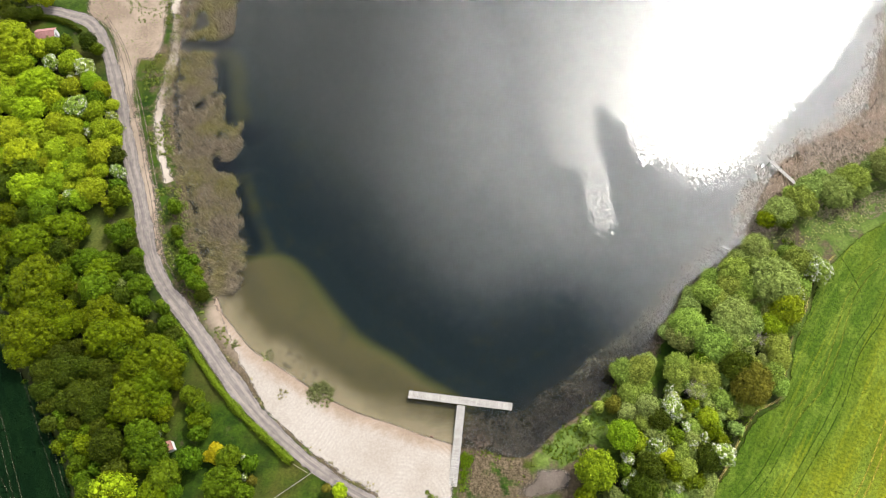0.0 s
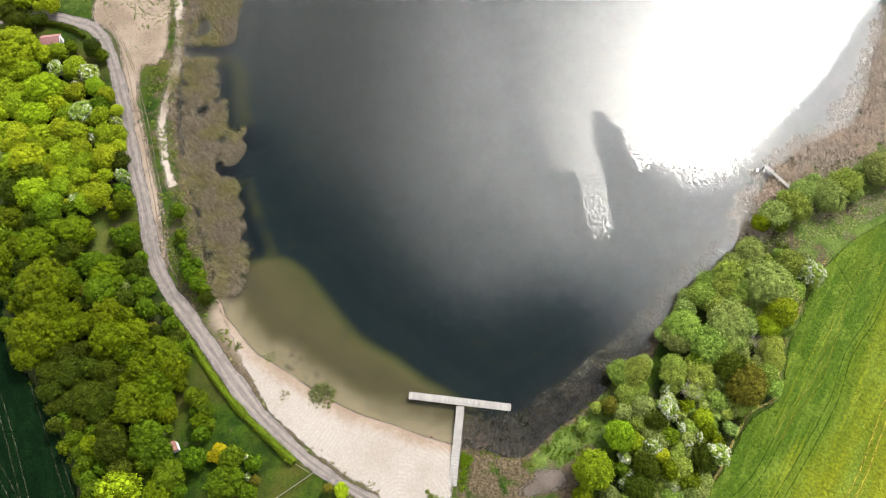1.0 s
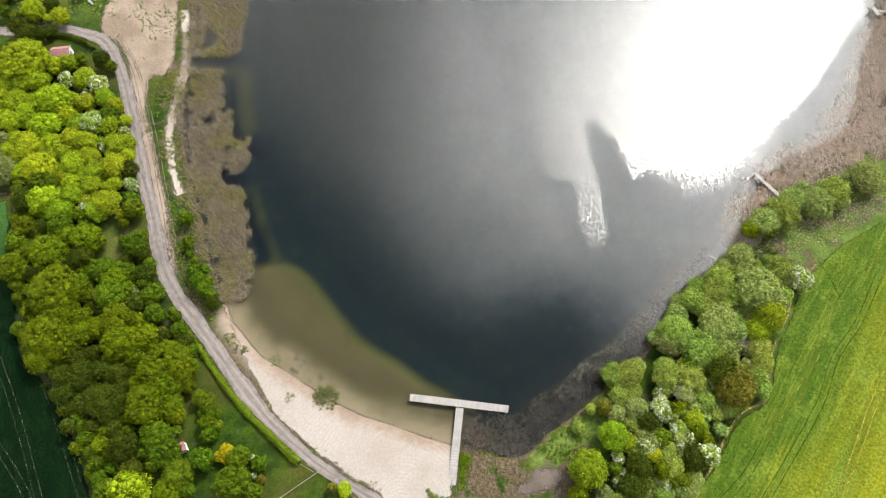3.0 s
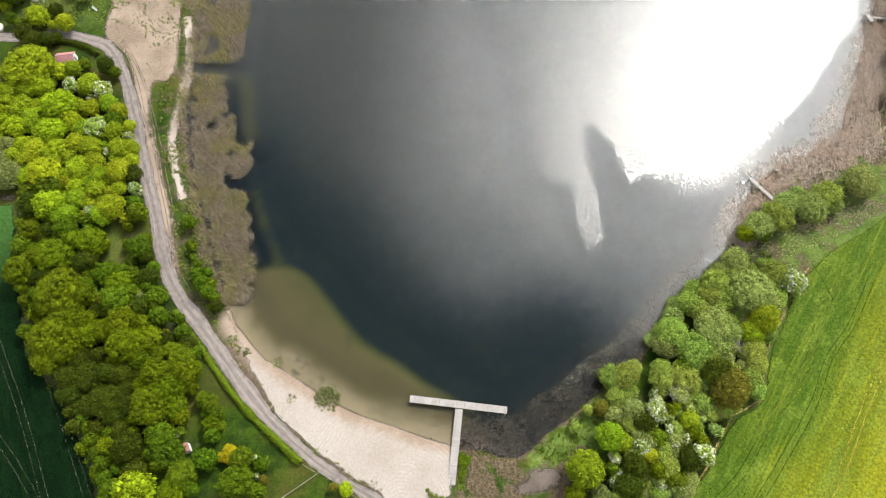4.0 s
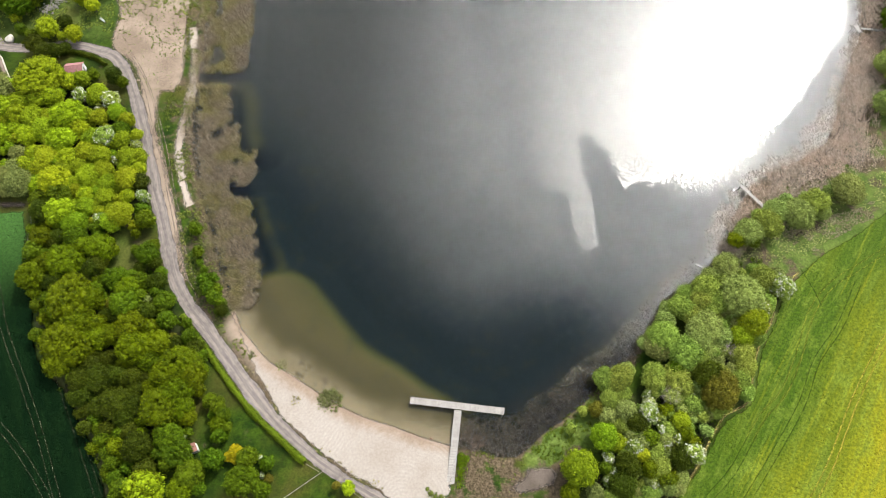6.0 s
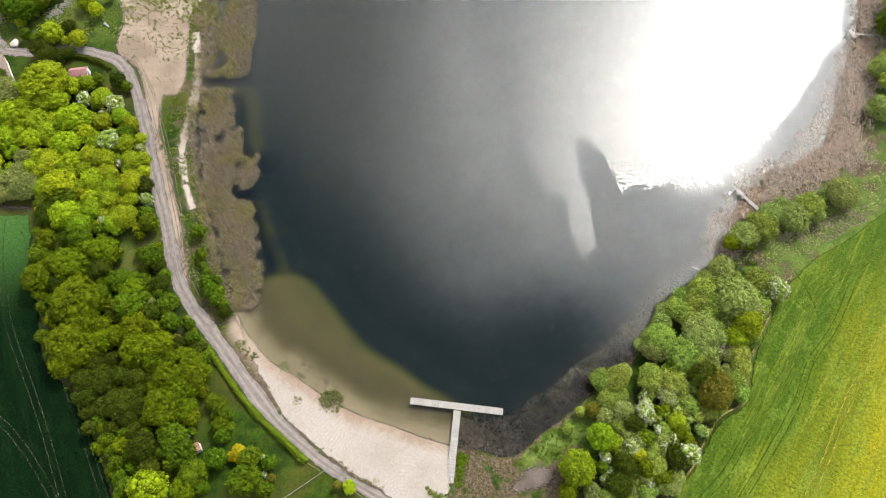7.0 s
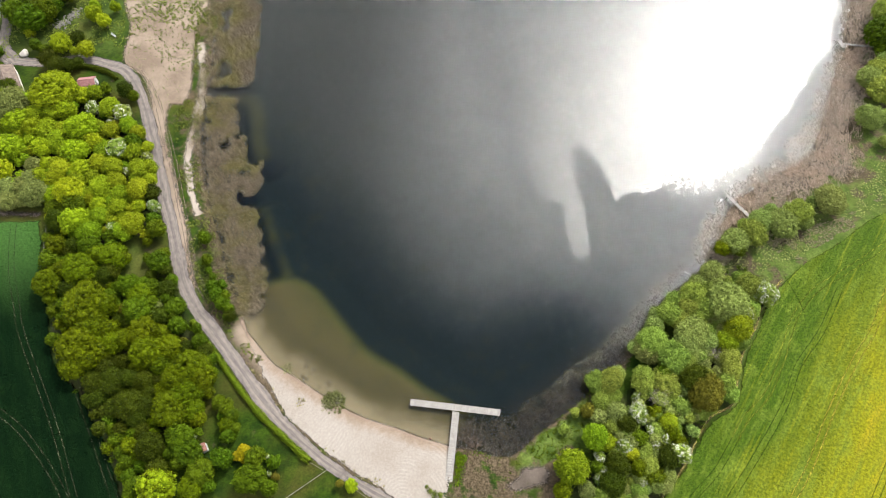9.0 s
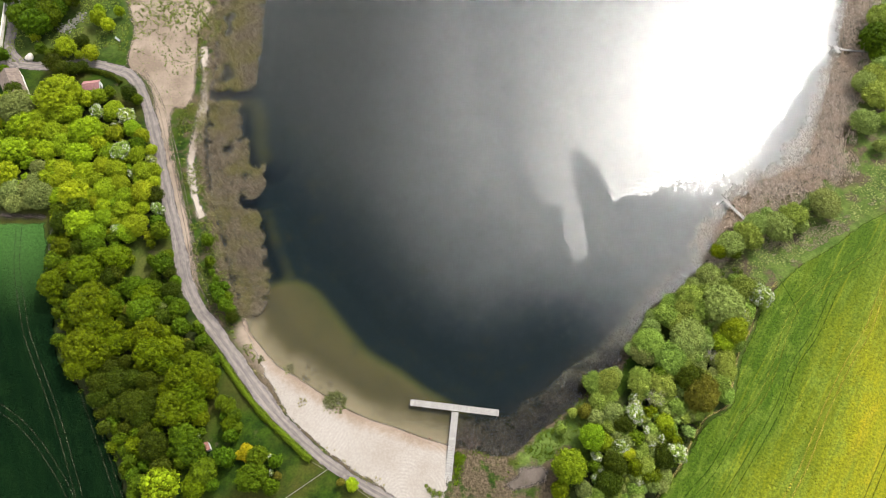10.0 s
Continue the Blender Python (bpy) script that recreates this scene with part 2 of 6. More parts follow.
def crop_material(name, low, high, tip, thin, reach=(6.0, 40.0), heading=-36.4, young=None, sheen=0.05):
    mat, nt = shader(name)
    p = place(nt)
    turn = nt.nodes.new("ShaderNodeMapping")
    turn.vector_type = "TEXTURE"
    turn.inputs["Rotation"].default_value = (0, 0, radians(heading))
    turn.inputs["Scale"].default_value = (1.0, 6.2, 1.0)
    nt.links.new(p, turn.inputs["Vector"])
    big, mid, fine = noise_at(nt, turn.outputs[0], 0.10, 4, 0.6), noise_at(nt, turn.outputs[0], 0.55, 5, 0.7), noise_at(nt, p, 1.7, 6, 0.78)
    ripe = calc(nt, "ADD", ranged(nt, attribute(nt, "inset"), reach[0], reach[1], 0.0, 1.0, False), calc(nt, "MULTIPLY", calc(nt, "SUBTRACT", big, 0.5), 1.5))
    colour = blend(nt, ranged(nt, ripe, -0.1, 1.2), low, high)
    colour = blend(nt, ranged(nt, mid, 0.42, 0.70, 0.0, 0.55), colour, tip)
    colour = blend(nt, ranged(nt, noise_at(nt, p, 0.16, 6, 0.7), 0.52, 0.68, 0.0, 0.5), colour, tip)
    # rows of the seed drill and thin, riper stretches along them
    drill = nt.nodes.new("ShaderNodeMapping")
    drill.vector_type = "TEXTURE"
    drill.inputs["Rotation"].default_value = (0, 0, radians(heading))
    drill.inputs["Scale"].default_value = (1.0, 33.0, 1.0)
    nt.links.new(p, drill.inputs["Vector"])
    rows = noise_at(nt, drill.outputs[0], 1.1, 3, 0.6)
    colour = blend(nt, ranged(nt, rows, 0.56, 0.72, 0.0, 0.32), colour, low)
    colour = blend(nt, ranged(nt, rows, 0.44, 0.30, 0.0, 0.28), colour, high)
    colour = blend(nt, calc(nt, "MULTIPLY", ranged(nt, noise_at(nt, turn.outputs[0], 0.13, 5, 0.65), 0.55, 0.70, 0.0, 0.55), ranged(nt, ripe, 0.2, 1.0)), colour, thin)
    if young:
        # light on the far end, past the cloud's shade, put into the colour
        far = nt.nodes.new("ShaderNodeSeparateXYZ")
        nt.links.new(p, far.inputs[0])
        far_end = calc(nt, "ADD", far.outputs[1], calc(nt, "MULTIPLY", calc(nt, "SUBTRACT", big, 0.5), 14.0))
        colour = blend(nt, ranged(nt, far_end, 44.0, 75.0), colour, young)
    colour = blend(nt, 0.75, colour, blend(nt, ranged(nt, fine, 0.34, 0.66), (0.42, 0.48, 0.45), (1.35, 1.3, 1.2)), "MULTIPLY")
    dent = ranged(nt, noise_at(nt, p, 0.45, 4, 0.6), 0.30, 0.40)
    h = calc(nt, "ADD", calc(nt, "ADD", fine, calc(nt, "MULTIPLY", mid, 0.6)), calc(nt, "MULTIPLY", dent, 0.8))
    return finish(mat, nt, colour, 0.8, bumped(nt, h, 0.7, 0.42), ragged(nt, p, 0.4, 1.0), specular=sheen)


def strip_material(name, dark, light, cover=0.5, most=1.0):
    mat, nt = shader(name)
    p = place(nt)
    mid = noise_at(nt, p, 0.8, 5, 0.7)
    colour = blend(nt, ranged(nt, noise_at(nt, p, 3.0, 3), 0.3, 0.7), dark, light)
    n = calc(nt, "ADD", attribute(nt, "inset"), calc(nt, "MULTIPLY", calc(nt, "SUBTRACT", mid, cover), 1.3))
    return finish(mat, nt, colour, 0.9, None, ranged(nt, n, 0.0, 0.35, 0.0, most))


def water_material():
    mat, nt = shader("lake_water")
    p = place(nt)
    turn = nt.nodes.new("ShaderNodeMapping")
    turn.inputs["Rotation"].default_value = (0, 0, radians(28))
    turn.inputs["Scale"].default_value = (1.0, 0.85, 1.0)
    nt.links.new(p, turn.inputs["Vector"])
    ripple = put(nt, "TexNoise", Scale=1.6, Detail=3.0, Roughness=0.65)
    nt.links.new(turn.outputs[0], ripple.inputs["Vector"])
    # calm and wind-ruffled patches of the surface
    wind = calc(nt, "MULTIPLY", calc(nt, "SUBTRACT", noise_at(nt, turn.outputs[0], 0.2, 8, 0.78), 0.5), 24.0)
    puff = calc(nt, "MULTIPLY", calc(nt, "SUBTRACT", noise_at(nt, turn.outputs[0], 1.0, 4, 0.6), 0.5), 26.0)
    ruffled = ranged(nt, calc(nt, "ADD", attribute(nt, "ruffled"), calc(nt, "ADD", wind, puff)), -3.5, 7.0)

    def vector(op, first, second):
        n = nt.nodes.new("ShaderNodeVectorMath")
        n.operation = op
        nt.links.new(first, n.inputs[0])
        if isinstance(second, bpy.types.NodeSocket):
            nt.links.new(second, n.inputs["Scale" if op == "SCALE" else 1])
        elif second:
            n.inputs[1].default_value = second
        return n.outputs[0]

    # slopes of the wavelets, steeper where the wind blows; ripples finer than those roughen the gloss
    slope = vector("MULTIPLY", vector("SUBTRACT", ripple.outputs["Color"], (0.5, 0.5, 0.5)), (0.66, 0.66, 0.0))
    gust = ranged(nt, noise_at(nt, turn.outputs[0], 0.45, 3, 0.6), 0.33, 0.67, 0.7, 1.25)
    slope = vector("SCALE", slope, calc(nt, "ADD", calc(nt, "MULTIPLY", calc(nt, "MULTIPLY", ruffled, gust), 0.9), 0.12))
    normal = vector("NORMALIZE", vector("ADD", slope, (0.0, 0.0, 1.0)), None)
    gloss = nt.nodes.new("ShaderNodeBsdfGlossy")
    gloss.distribution = "BECKMANN"
    nt.links.new(ranged(nt, ruffled, 0.0, 1.0, 0.15, 0.325, False), gloss.inputs["Roughness"])
    nt.links.new(normal, gloss.inputs["Normal"])
    clear = nt.nodes.new("ShaderNodeBsdfTransparent")
    clear.inputs["Color"].default_value = (0.80, 0.86, 0.80, 1)
    fres = put(nt, "Fresnel", IOR=1.333)
    nt.links.new(normal, fres.inputs["Normal"])
    mix = nt.nodes.new("ShaderNodeMixShader")
    nt.links.new(fres.outputs[0], mix.inputs[0])
    nt.links.new(clear.outputs[0], mix.inputs[1])
    nt.links.new(gloss.outputs[0], mix.inputs[2])
    out = nt.nodes.new("ShaderNodeOutputMaterial")
    nt.links.new(mix.outputs[0], out.inputs["Surface"])
    return mat


def leaf_material(name, deep, light, tint=0.022, translucent=0.24, rough=0.55):
    mat, nt = shader(name)
    info = nt.nodes.new("ShaderNodeObjectInfo")
    geo = nt.nodes.new("ShaderNodeNewGeometry")
    deep, light = tuple(0.68 * c for c in deep), tuple(1.16 * c for c in light)
    colour = blend(nt, geo.outputs["Random Per Island"], deep, light)
    patch = noise_at(nt, geo.outputs["Position"], 0.6, 3)
    colour = blend(nt, ranged(nt, patch, 0.35, 0.65, 0.0, 0.5), colour, light)
    hsv = nt.nodes.new("ShaderNodeHueSaturation")
    nt.links.new(calc(nt, "ADD", calc(nt, "MULTIPLY", calc(nt, "SUBTRACT", info.outputs["Random"], 0.5), tint), 0.5), hsv.inputs["Hue"])
    wander = put(nt, "TexWhiteNoise")
    wander.noise_dimensions = "1D"
    nt.links.new(info.outputs["Random"], wander.inputs["W"])
    nt.links.new(ranged(nt, wander.outputs["Value"], 0, 1, 0.8, 1.2, False), hsv.inputs["Value"])
    nt.links.new(colour, hsv.inputs["Color"])
    return finish(mat, nt, hsv.outputs[0], rough, None, None, translucent, specular=0.03)


def reed_material(name, a, b, c):
    mat, nt = shader(name)
    geo = nt.nodes.new("ShaderNodeNewGeometry")
    colour = blend(nt, geo.outputs["Random Per Island"], a, b)
    colour = blend(nt, ranged(nt, noise_at(nt, geo.outputs["Position"], 0.09, 4, 0.6), 0.42, 0.62), colour, c)
    return finish(mat, nt, colour, 0.8, None, None, 0.15)


def plain_material(name, dark, light, scale=3.0, rough=0.8, bump=0.3, stretch=(1, 1, 1), own=False, metallic=0.0):
    mat, nt = shader(name)
    coord = nt.nodes.new("ShaderNodeTexCoord")
    m = nt.nodes.new("ShaderNodeMapping")
    m.inputs["Scale"].default_value = stretch
    nt.links.new(coord.outputs["Object"], m.inputs["Vector"])
    mid, fine = noise_at(nt, m.outputs[0], scale, 5, 0.65), noise_at(nt, m.outputs[0], scale * 6, 3)
    colour = blend(nt, ranged(nt, mid, 0.3, 0.7), dark, light)
    colour = blend(nt, 0.3, colour, blend(nt, ranged(nt, fine, 0.3, 0.7), (0.6, 0.6, 0.6), (1.2, 1.2, 1.2)), "MULTIPLY")
    if own:
        info = nt.nodes.new("ShaderNodeObjectInfo")
        hsv = nt.nodes.new("ShaderNodeHueSaturation")
        nt.links.new(ranged(nt, info.outputs["Random"], 0, 1, 0.86, 1.12, False), hsv.inputs["Value"])
        nt.links.new(colour, hsv.inputs["Color"])
        colour = hsv.outputs[0]
    return finish(mat, nt, colour, rough, bumped(nt, fine, bump, 0.02), metallic=metallic, specular=0.3)


MAT = {
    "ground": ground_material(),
    "beach": sand_material("pale_beach_sand", (0.128, 0.111, 0.094), (0.150, 0.134, 0.117), wet=True, soft=0.6),
    "bare": sand_material("bare_sandy_soil", (0.088, 0.067, 0.049), (0.133, 0.106, 0.081), patches=(0.055, 0.055, 0.022), soft=1.6),
    "pale_soil": sand_material("eroded_pale_sand", (0.112, 0.092, 0.072), (0.172, 0.148, 0.124), patches=(0.075, 0.062, 0.042), soft=1.2),
    "dirt": sand_material("trodden_earth", (0.0401, 0.0323, 0.0258), (0.0711, 0.0581, 0.0478), patches=(0.0258, 0.0258, 0.0116), soft=1.5),
    "road": road_material(),
    "water": water_material(),
    "barley": crop_material("bright_cereal_crop", (0.020, 0.038, 0.0016), (0.118, 0.112, 0.0032), (0.066, 0.090, 0.0110), (0.158, 0.118, 0.0060), (7.0, 36.0)),
    # young holds the sunlit far end; cloud shade is part of the rest
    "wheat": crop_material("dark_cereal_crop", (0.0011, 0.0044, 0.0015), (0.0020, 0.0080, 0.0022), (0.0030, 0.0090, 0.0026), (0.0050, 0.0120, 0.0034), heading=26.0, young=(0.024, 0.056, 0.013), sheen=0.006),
    "rut_pale": strip_material("bare_wheel_rut", (0.105, 0.098, 0.010), (0.165, 0.125, 0.020), 0.26, 0.6),
    "rut_faint": strip_material("half_grown_wheel_rut", (0.070, 0.080, 0.008), (0.110, 0.100, 0.014), 0.32, 0.42),
    "rut_dark": strip_material("crushed_crop_rut", (0.012, 0.026, 0.002), (0.022, 0.040, 0.003), 0.34, 0.6),
    "footpath": strip_material("trodden_crop_edge", (0.070, 0.064, 0.014), (0.105, 0.088, 0.030), 0.28, 0.8),
    "rut_sand": strip_material("pressed_sand_rut", (0.060, 0.046, 0.034), (0.090, 0.071, 0.054), 0.36, 0.6),
    "rut_dim": strip_material("thin_crop_rut", (0.0188, 0.0225, 0.012), (0.028, 0.029, 0.016), 0.40, 0.65),
    "bark": plain_material("rough_bark", (0.05, 0.04, 0.03), (0.11, 0.09, 0.07), 2.0),
    "twigs": plain_material("grey_brown_twigs", (0.10, 0.085, 0.07), (0.19, 0.165, 0.14), 2.0),
    "deck": plain_material("weathered_deck_timber", (0.106, 0.098, 0.088), (0.158, 0.147, 0.134), 1.6, 0.85, 0.3, (0.8, 4.8, 0.8), True),
    "timber": plain_material("grey_timber", (0.0772, 0.0701, 0.0631), (0.126, 0.117, 0.105), 2.0, 0.85, 0.3, (0.351, 0.351, 1.4), True),
    "pale_timber": plain_material("pale_timber", (0.275, 0.248, 0.198), (0.363, 0.33, 0.275), 2.0),
    "white": plain_material("white_paint", (0.286, 0.286, 0.277), (0.347, 0.347, 0.338), 3.0, 0.5),
    "red_roof": plain_material("faded_red_roofing", (0.114, 0.051, 0.048), (0.162, 0.075, 0.072), 2.0, 0.8, 0.4),
    "brown_roof": plain_material("brown_roof_tiles", (0.0588, 0.042, 0.0315), (0.0924, 0.0693, 0.0546), 1.2, 0.85, 0.5),
    "render_wall": plain_material("pale_rendered_wall", (0.275, 0.253, 0.22), (0.341, 0.319, 0.286), 1.0),
    "rust": plain_material("rust_red_sheet", (0.07, 0.030, 0.024), (0.12, 0.05, 0.036), 3.0),
    "stone": plain_material("pale_stone", (0.22, 0.198, 0.168), (0.28, 0.258, 0.228), 1.4, 0.9, 0.2),
    "glass": plain_material("dark_window_glass", (0.03, 0.035, 0.04), (0.05, 0.055, 0.06), 2.0, 0.08, 0.0),
}
LEAF = {
    "oak": leaf_material("fresh_oak_leaves", (0.0190, 0.0310, 0.0006), (0.063, 0.084, 0.0012), 0.025),
    "green": leaf_material("green_leaves", (0.0165, 0.0320, 0.0009), (0.0475, 0.0730, 0.0022), 0.035),
    # yellow-green leaves, lightened: sun on the north-west wood put into the colour
    "fresh": leaf_material("bright_hazel_leaves", (0.052, 0.085, 0.0020), (0.138, 0.178, 0.0060), 0.05),
    "olive": leaf_material("olive_leaves", (0.0110, 0.0175, 0.0010), (0.0280, 0.0375, 0.0022), 0.03),
    "lime": leaf_material("lime_leaves", (0.060, 0.096, 0.0020), (0.160, 0.200, 0.0052), 0.035),
    "bronze": leaf_material("bronze_leaves", (0.0391, 0.0405, 0.0041), (0.0833, 0.0769, 0.0082)),
    "grey": leaf_material("grey_green_leaves", (0.052, 0.066, 0.0140), (0.120, 0.138, 0.036)),
    "willow": leaf_material("willow_leaves", (0.0550, 0.0810, 0.0135), (0.142, 0.183, 0.0430), 0.03),
    # lighter, greyer green: veiling glare over the east shore is put in
    "alder": leaf_material("alder_leaves", (0.0480, 0.0760, 0.0085), (0.126, 0.164, 0.0250), 0.04),
    "yellow": leaf_material("yellow_leaves", (0.136, 0.112, 0.0032), (0.232, 0.192, 0.0048)),
    "blossom": leaf_material("white_blossom", (0.165, 0.175, 0.105), (0.32, 0.32, 0.255), 0.0, 0.2),
    "straw": leaf_material("bleached_straw", (0.085, 0.073, 0.040), (0.200, 0.172, 0.112), 0.0),
    "meadow": leaf_material("meadow_herbs", (0.074, 0.092, 0.0203), (0.185, 0.192, 0.076), 0.0),
    "tuft": leaf_material("dry_grass_blades", (0.045, 0.042, 0.016), (0.12, 0.105, 0.05), 0.0),
    "tuft_green": leaf_material("scrub_leaves", (0.035, 0.042, 0.012), (0.095, 0.105, 0.035), 0.0),
    "hedge": leaf_material("hedge_leaves", (0.020, 0.036, 0.002), (0.062, 0.088, 0.004), 0.0),
    "weed": leaf_material("low_weeds", (0.0416, 0.060, 0.0083), (0.0983, 0.119, 0.0205), 0.0),
}
REED = {
    "west": reed_material("dead_reed", (0.0467, 0.0357, 0.0255), (0.204, 0.166, 0.115), (0.119, 0.104, 0.0425)),
    "south": reed_material("dark_dead_reed", (0.022, 0.018, 0.016), (0.165, 0.122, 0.092), (0.048, 0.037, 0.030)),
    "east": reed_material("brown_reed", (0.110, 0.088, 0.070), (0.40, 0.328, 0.265), (0.285, 0.220, 0.170)),
    "pads": reed_material("floating_leaves", (0.105, 0.105, 0.066), (0.20, 0.19, 0.135), (0.14, 0.132, 0.09)),
}

# ---- plan: shore, shelves and sheets, in metres ----
WEST_SHORE = [(-66, 175), (-65.6, 150.5), (-65.4, 136.6), (-64.4, 123.4), (-64, 111), (-63.9, 99.3), (-61.8, 88.2), (-58.7, 77.7), (-54.8, 67.7), (-51.7, 58.2), (-48.6, 50.6), (-46.2, 45.5)]
BEACH_SHORE = [(-44.8, 41.9), (-41.7, 38.4), (-37.2, 33.6), (-32.6, 31.0), (-27.5, 27.7), (-22.1, 24.4), (-15.4, 21.2), (-9, 19.2), (-2.6, 16.8), (2.5, 15.3)]
SOUTH_SHORE = [(10.1, 14), (16.3, 12.9), (19.6, 15.1), (23, 18.1), (27.1, 20.6), (31.3, 23.7), (36.4, 27.6), (40.8, 31.5), (44.5, 34.2), (49.3, 39.7), (55, 45.4), (59.2, 49.8), (66.2, 55.4)]
EAST_SHORE = [(69.4, 58.9), (72.6, 64.3), (74.4, 68.9), (78.7, 75.8), (83.4, 79.5), (92.4, 84.3), (100.4, 88.0), (103.2, 89.6), (106.8, 95.3), (109.6, 101.2), (113.0, 107.7), (117.8, 117.5), (123.7, 127.3), (125.8, 133.7), (129.8, 142.8), (133.7, 152.2)]
EAST_BANK = [(69.4, 58.9), (74, 63.7), (76.9, 66.9), (82.4, 71.9), (87.6, 74.9), (95.9, 77.8), (104.5, 81.2), (111.9, 85.6), (114.5, 89.3), (115.5, 96.7), (118.9, 104.5), (123.4, 114.6), (129, 125.2), (130.2, 131.8), (134.6, 141), (139.3, 150.5)]
NORTH_SHORE = [(152, 190), (150, 260), (120, 330), (60, 370), (0, 372), (-50, 330), (-72, 250)]
SHELF_EDGE = [(-47, 52), (-41, 54), (-35, 55.5), (-29.4, 52.6), (-23.0, 44.5), (-16.4, 36.7), (-8.8, 32.2), (-3.3, 27.6), (1.0, 25.2), (5.5, 22.0)]
ROAD_LINE = [(-127.7, 125.3), (-120.8, 124), (-114, 123.1), (-101, 123.9), (-94.1, 122.4), (-87.7, 119.3), (-83, 112.1), (-79.7, 105.2), (-76.1, 95.6), (-72.9, 86.5), (-69.9, 77.8), (-66, 67.8), (-63.3, 59.8), (-60.9, 53.7), (-57.2, 47.8), (-52.3, 42), (-46.6, 35), (-40.5, 27.6), (-34.7, 21.2), (-30.5, 17.4), (-25.1, 13.1), (-18.7, 8.9), (-11.1, 4.8), (-2, 0), (10, -6)]
BEACH_EDGE = [(-47.2, 46), (-43.2, 44.2), (-37.6, 39), (-28.6, 31.6), (-13.9, 23.2), (3.4, 18), (2.4, 6), (0, 0.8), (-6, 2.6), (-10.9, 5.9), (-18.1, 10.1), (-24.2, 14.1), (-29.8, 18.6), (-34.2, 23.1), (-38.6, 29.6), (-42.3, 36.2), (-45, 41)]
BARE_EDGE = [(-98, 165), (-69.7, 150.7), (-70.1, 137.5), (-69.1, 125.0), (-68.1, 113.2), (-70.1, 107.5), (-73.2, 107.6), (-72.4, 97.4), (-69.2, 89.2), (-66, 79.4), (-62.6, 71), (-60.4, 63), (-57.7, 54.9), (-56.2, 47.5), (-52.5, 43.5), (-59.5, 52), (-63, 60), (-68, 74), (-74, 91), (-79.6, 107.5), (-83.2, 117.2), (-89.1, 121.4), (-91, 127.8), (-91, 136.6), (-96.1, 150.5)]
EAST_FIELD_EDGE = [(40, -30), (44, -3), (47.9, 3.9), (53.8, 9.9), (58.1, 15.9), (62.1, 20.3), (68, 23.4), (70.9, 31.3), (73.7, 36.7), (77.2, 41.6), (80.8, 48.2), (86.3, 53.4), (90.8, 57.2), (97.7, 61.1), (104.6, 65.1), (112, 70), (120.5, 74.2), (150, 88), (230, 110), (230, -30)]
WEST_FIELD_EDGE = [(-230, 71), (-112.5, 71.3), (-100.1, 71.3), (-97.8, 64.8), (-96.1, 55.5), (-92.2, 48), (-87.8, 35.4), (-81, 28.7), (-73.9, 19.7), (-69.8, 12.4), (-65.9, 5.2), (-58, -8), (-45, -30), (-230, -30)]
DRY_EDGE = [(4.6, 13.2), (9, 13.7), (14.5, 12.3), (18.4, 11.2), (24.2, 11.4), (26.6, 13.3), (31.7, 17.3), (32.4, 16.2), (27.2, 9.9), (25, 2), (18, -6), (3.6, -4)]
DIRT_EDGE = [(18.7, 11.0), (23.1, 11.5), (25.8, 10.0), (25.0, 7.4), (20.9, 5.8), (15.8, 5.4), (13.1, 7.0), (16.6, 8.5)]
WOOD_EDGE = [(-118, 112), (-112, 113), (-98, 108), (-86, 106), (-80, 96), (-77, 86), (-73.5, 76), (-70, 66), (-66.5, 56), (-62.5, 49), (-57, 42), (-51, 34.5), (-56, 26), (-60, 14), (-64, 4), (-70.5, 12), (-75, 19.5), (-82, 28.6), (-88, 36), (-92, 48), (-96, 56), (-98, 66), (-101, 77), (-125, 78), (-140, 90), (-135, 108)]
EAST_WOOD_EDGE = [(26, 2), (33, 9), (37, 17), (44, 25.5), (52.5, 33.5), (63.5, 44.5), (70.5, 53), (76, 59), (80, 50), (76, 42), (71, 33), (67, 25), (61, 20.5), (57, 15), (52, 9), (46, 2)]


# wind-ruffled water: sharp limits in the lee of the wood, and a limit where the breeze fades
RUFFLED_EDGE = [(-13.1, 246.7), (-9.5, 66.0), (26.5, 76.7), (29.9, 75.4), (32.5, 76.3), (33.1, 65.7), (34.6, 59.8), (39.3, 59.0), (40.0, 67.2), (38.5, 81.5), (38.9, 90.0), (39.7, 93.4), (41.4, 92.4), (44.8, 87.6), (46.2, 83.1), (48.0, 78.1), (52.1, 79.4), (57.9, 80.4), (63.4, 83.5), (70.6, 87.3), (74.7, 86.3), (84.7, 92.2), (95.8, 101.1), (101.9, 107.6), (106.9, 114.9), (112.5, 120.8), (117.8, 128.4), (122.3, 135.9), (162.7, 247.5)]
STREAK_EDGE = [(37.6, 80.7), (34.6, 70.3), (34.2, 61.2), (36.6, 59.8), (39.4, 60.2), (40.0, 67.2), (39.2, 77.4)]
BREEZE_EDGE = [(5.1, 246.7), (10.4, 138.3), (14.2, 117.6), (18.8, 102.4), (23.2, 90.0), (25.4, 79.9), (28.9, 71.9), (31.9, 59.8), (43.4, 55.4), (88.6, 77.9), (191.7, 247.6)]


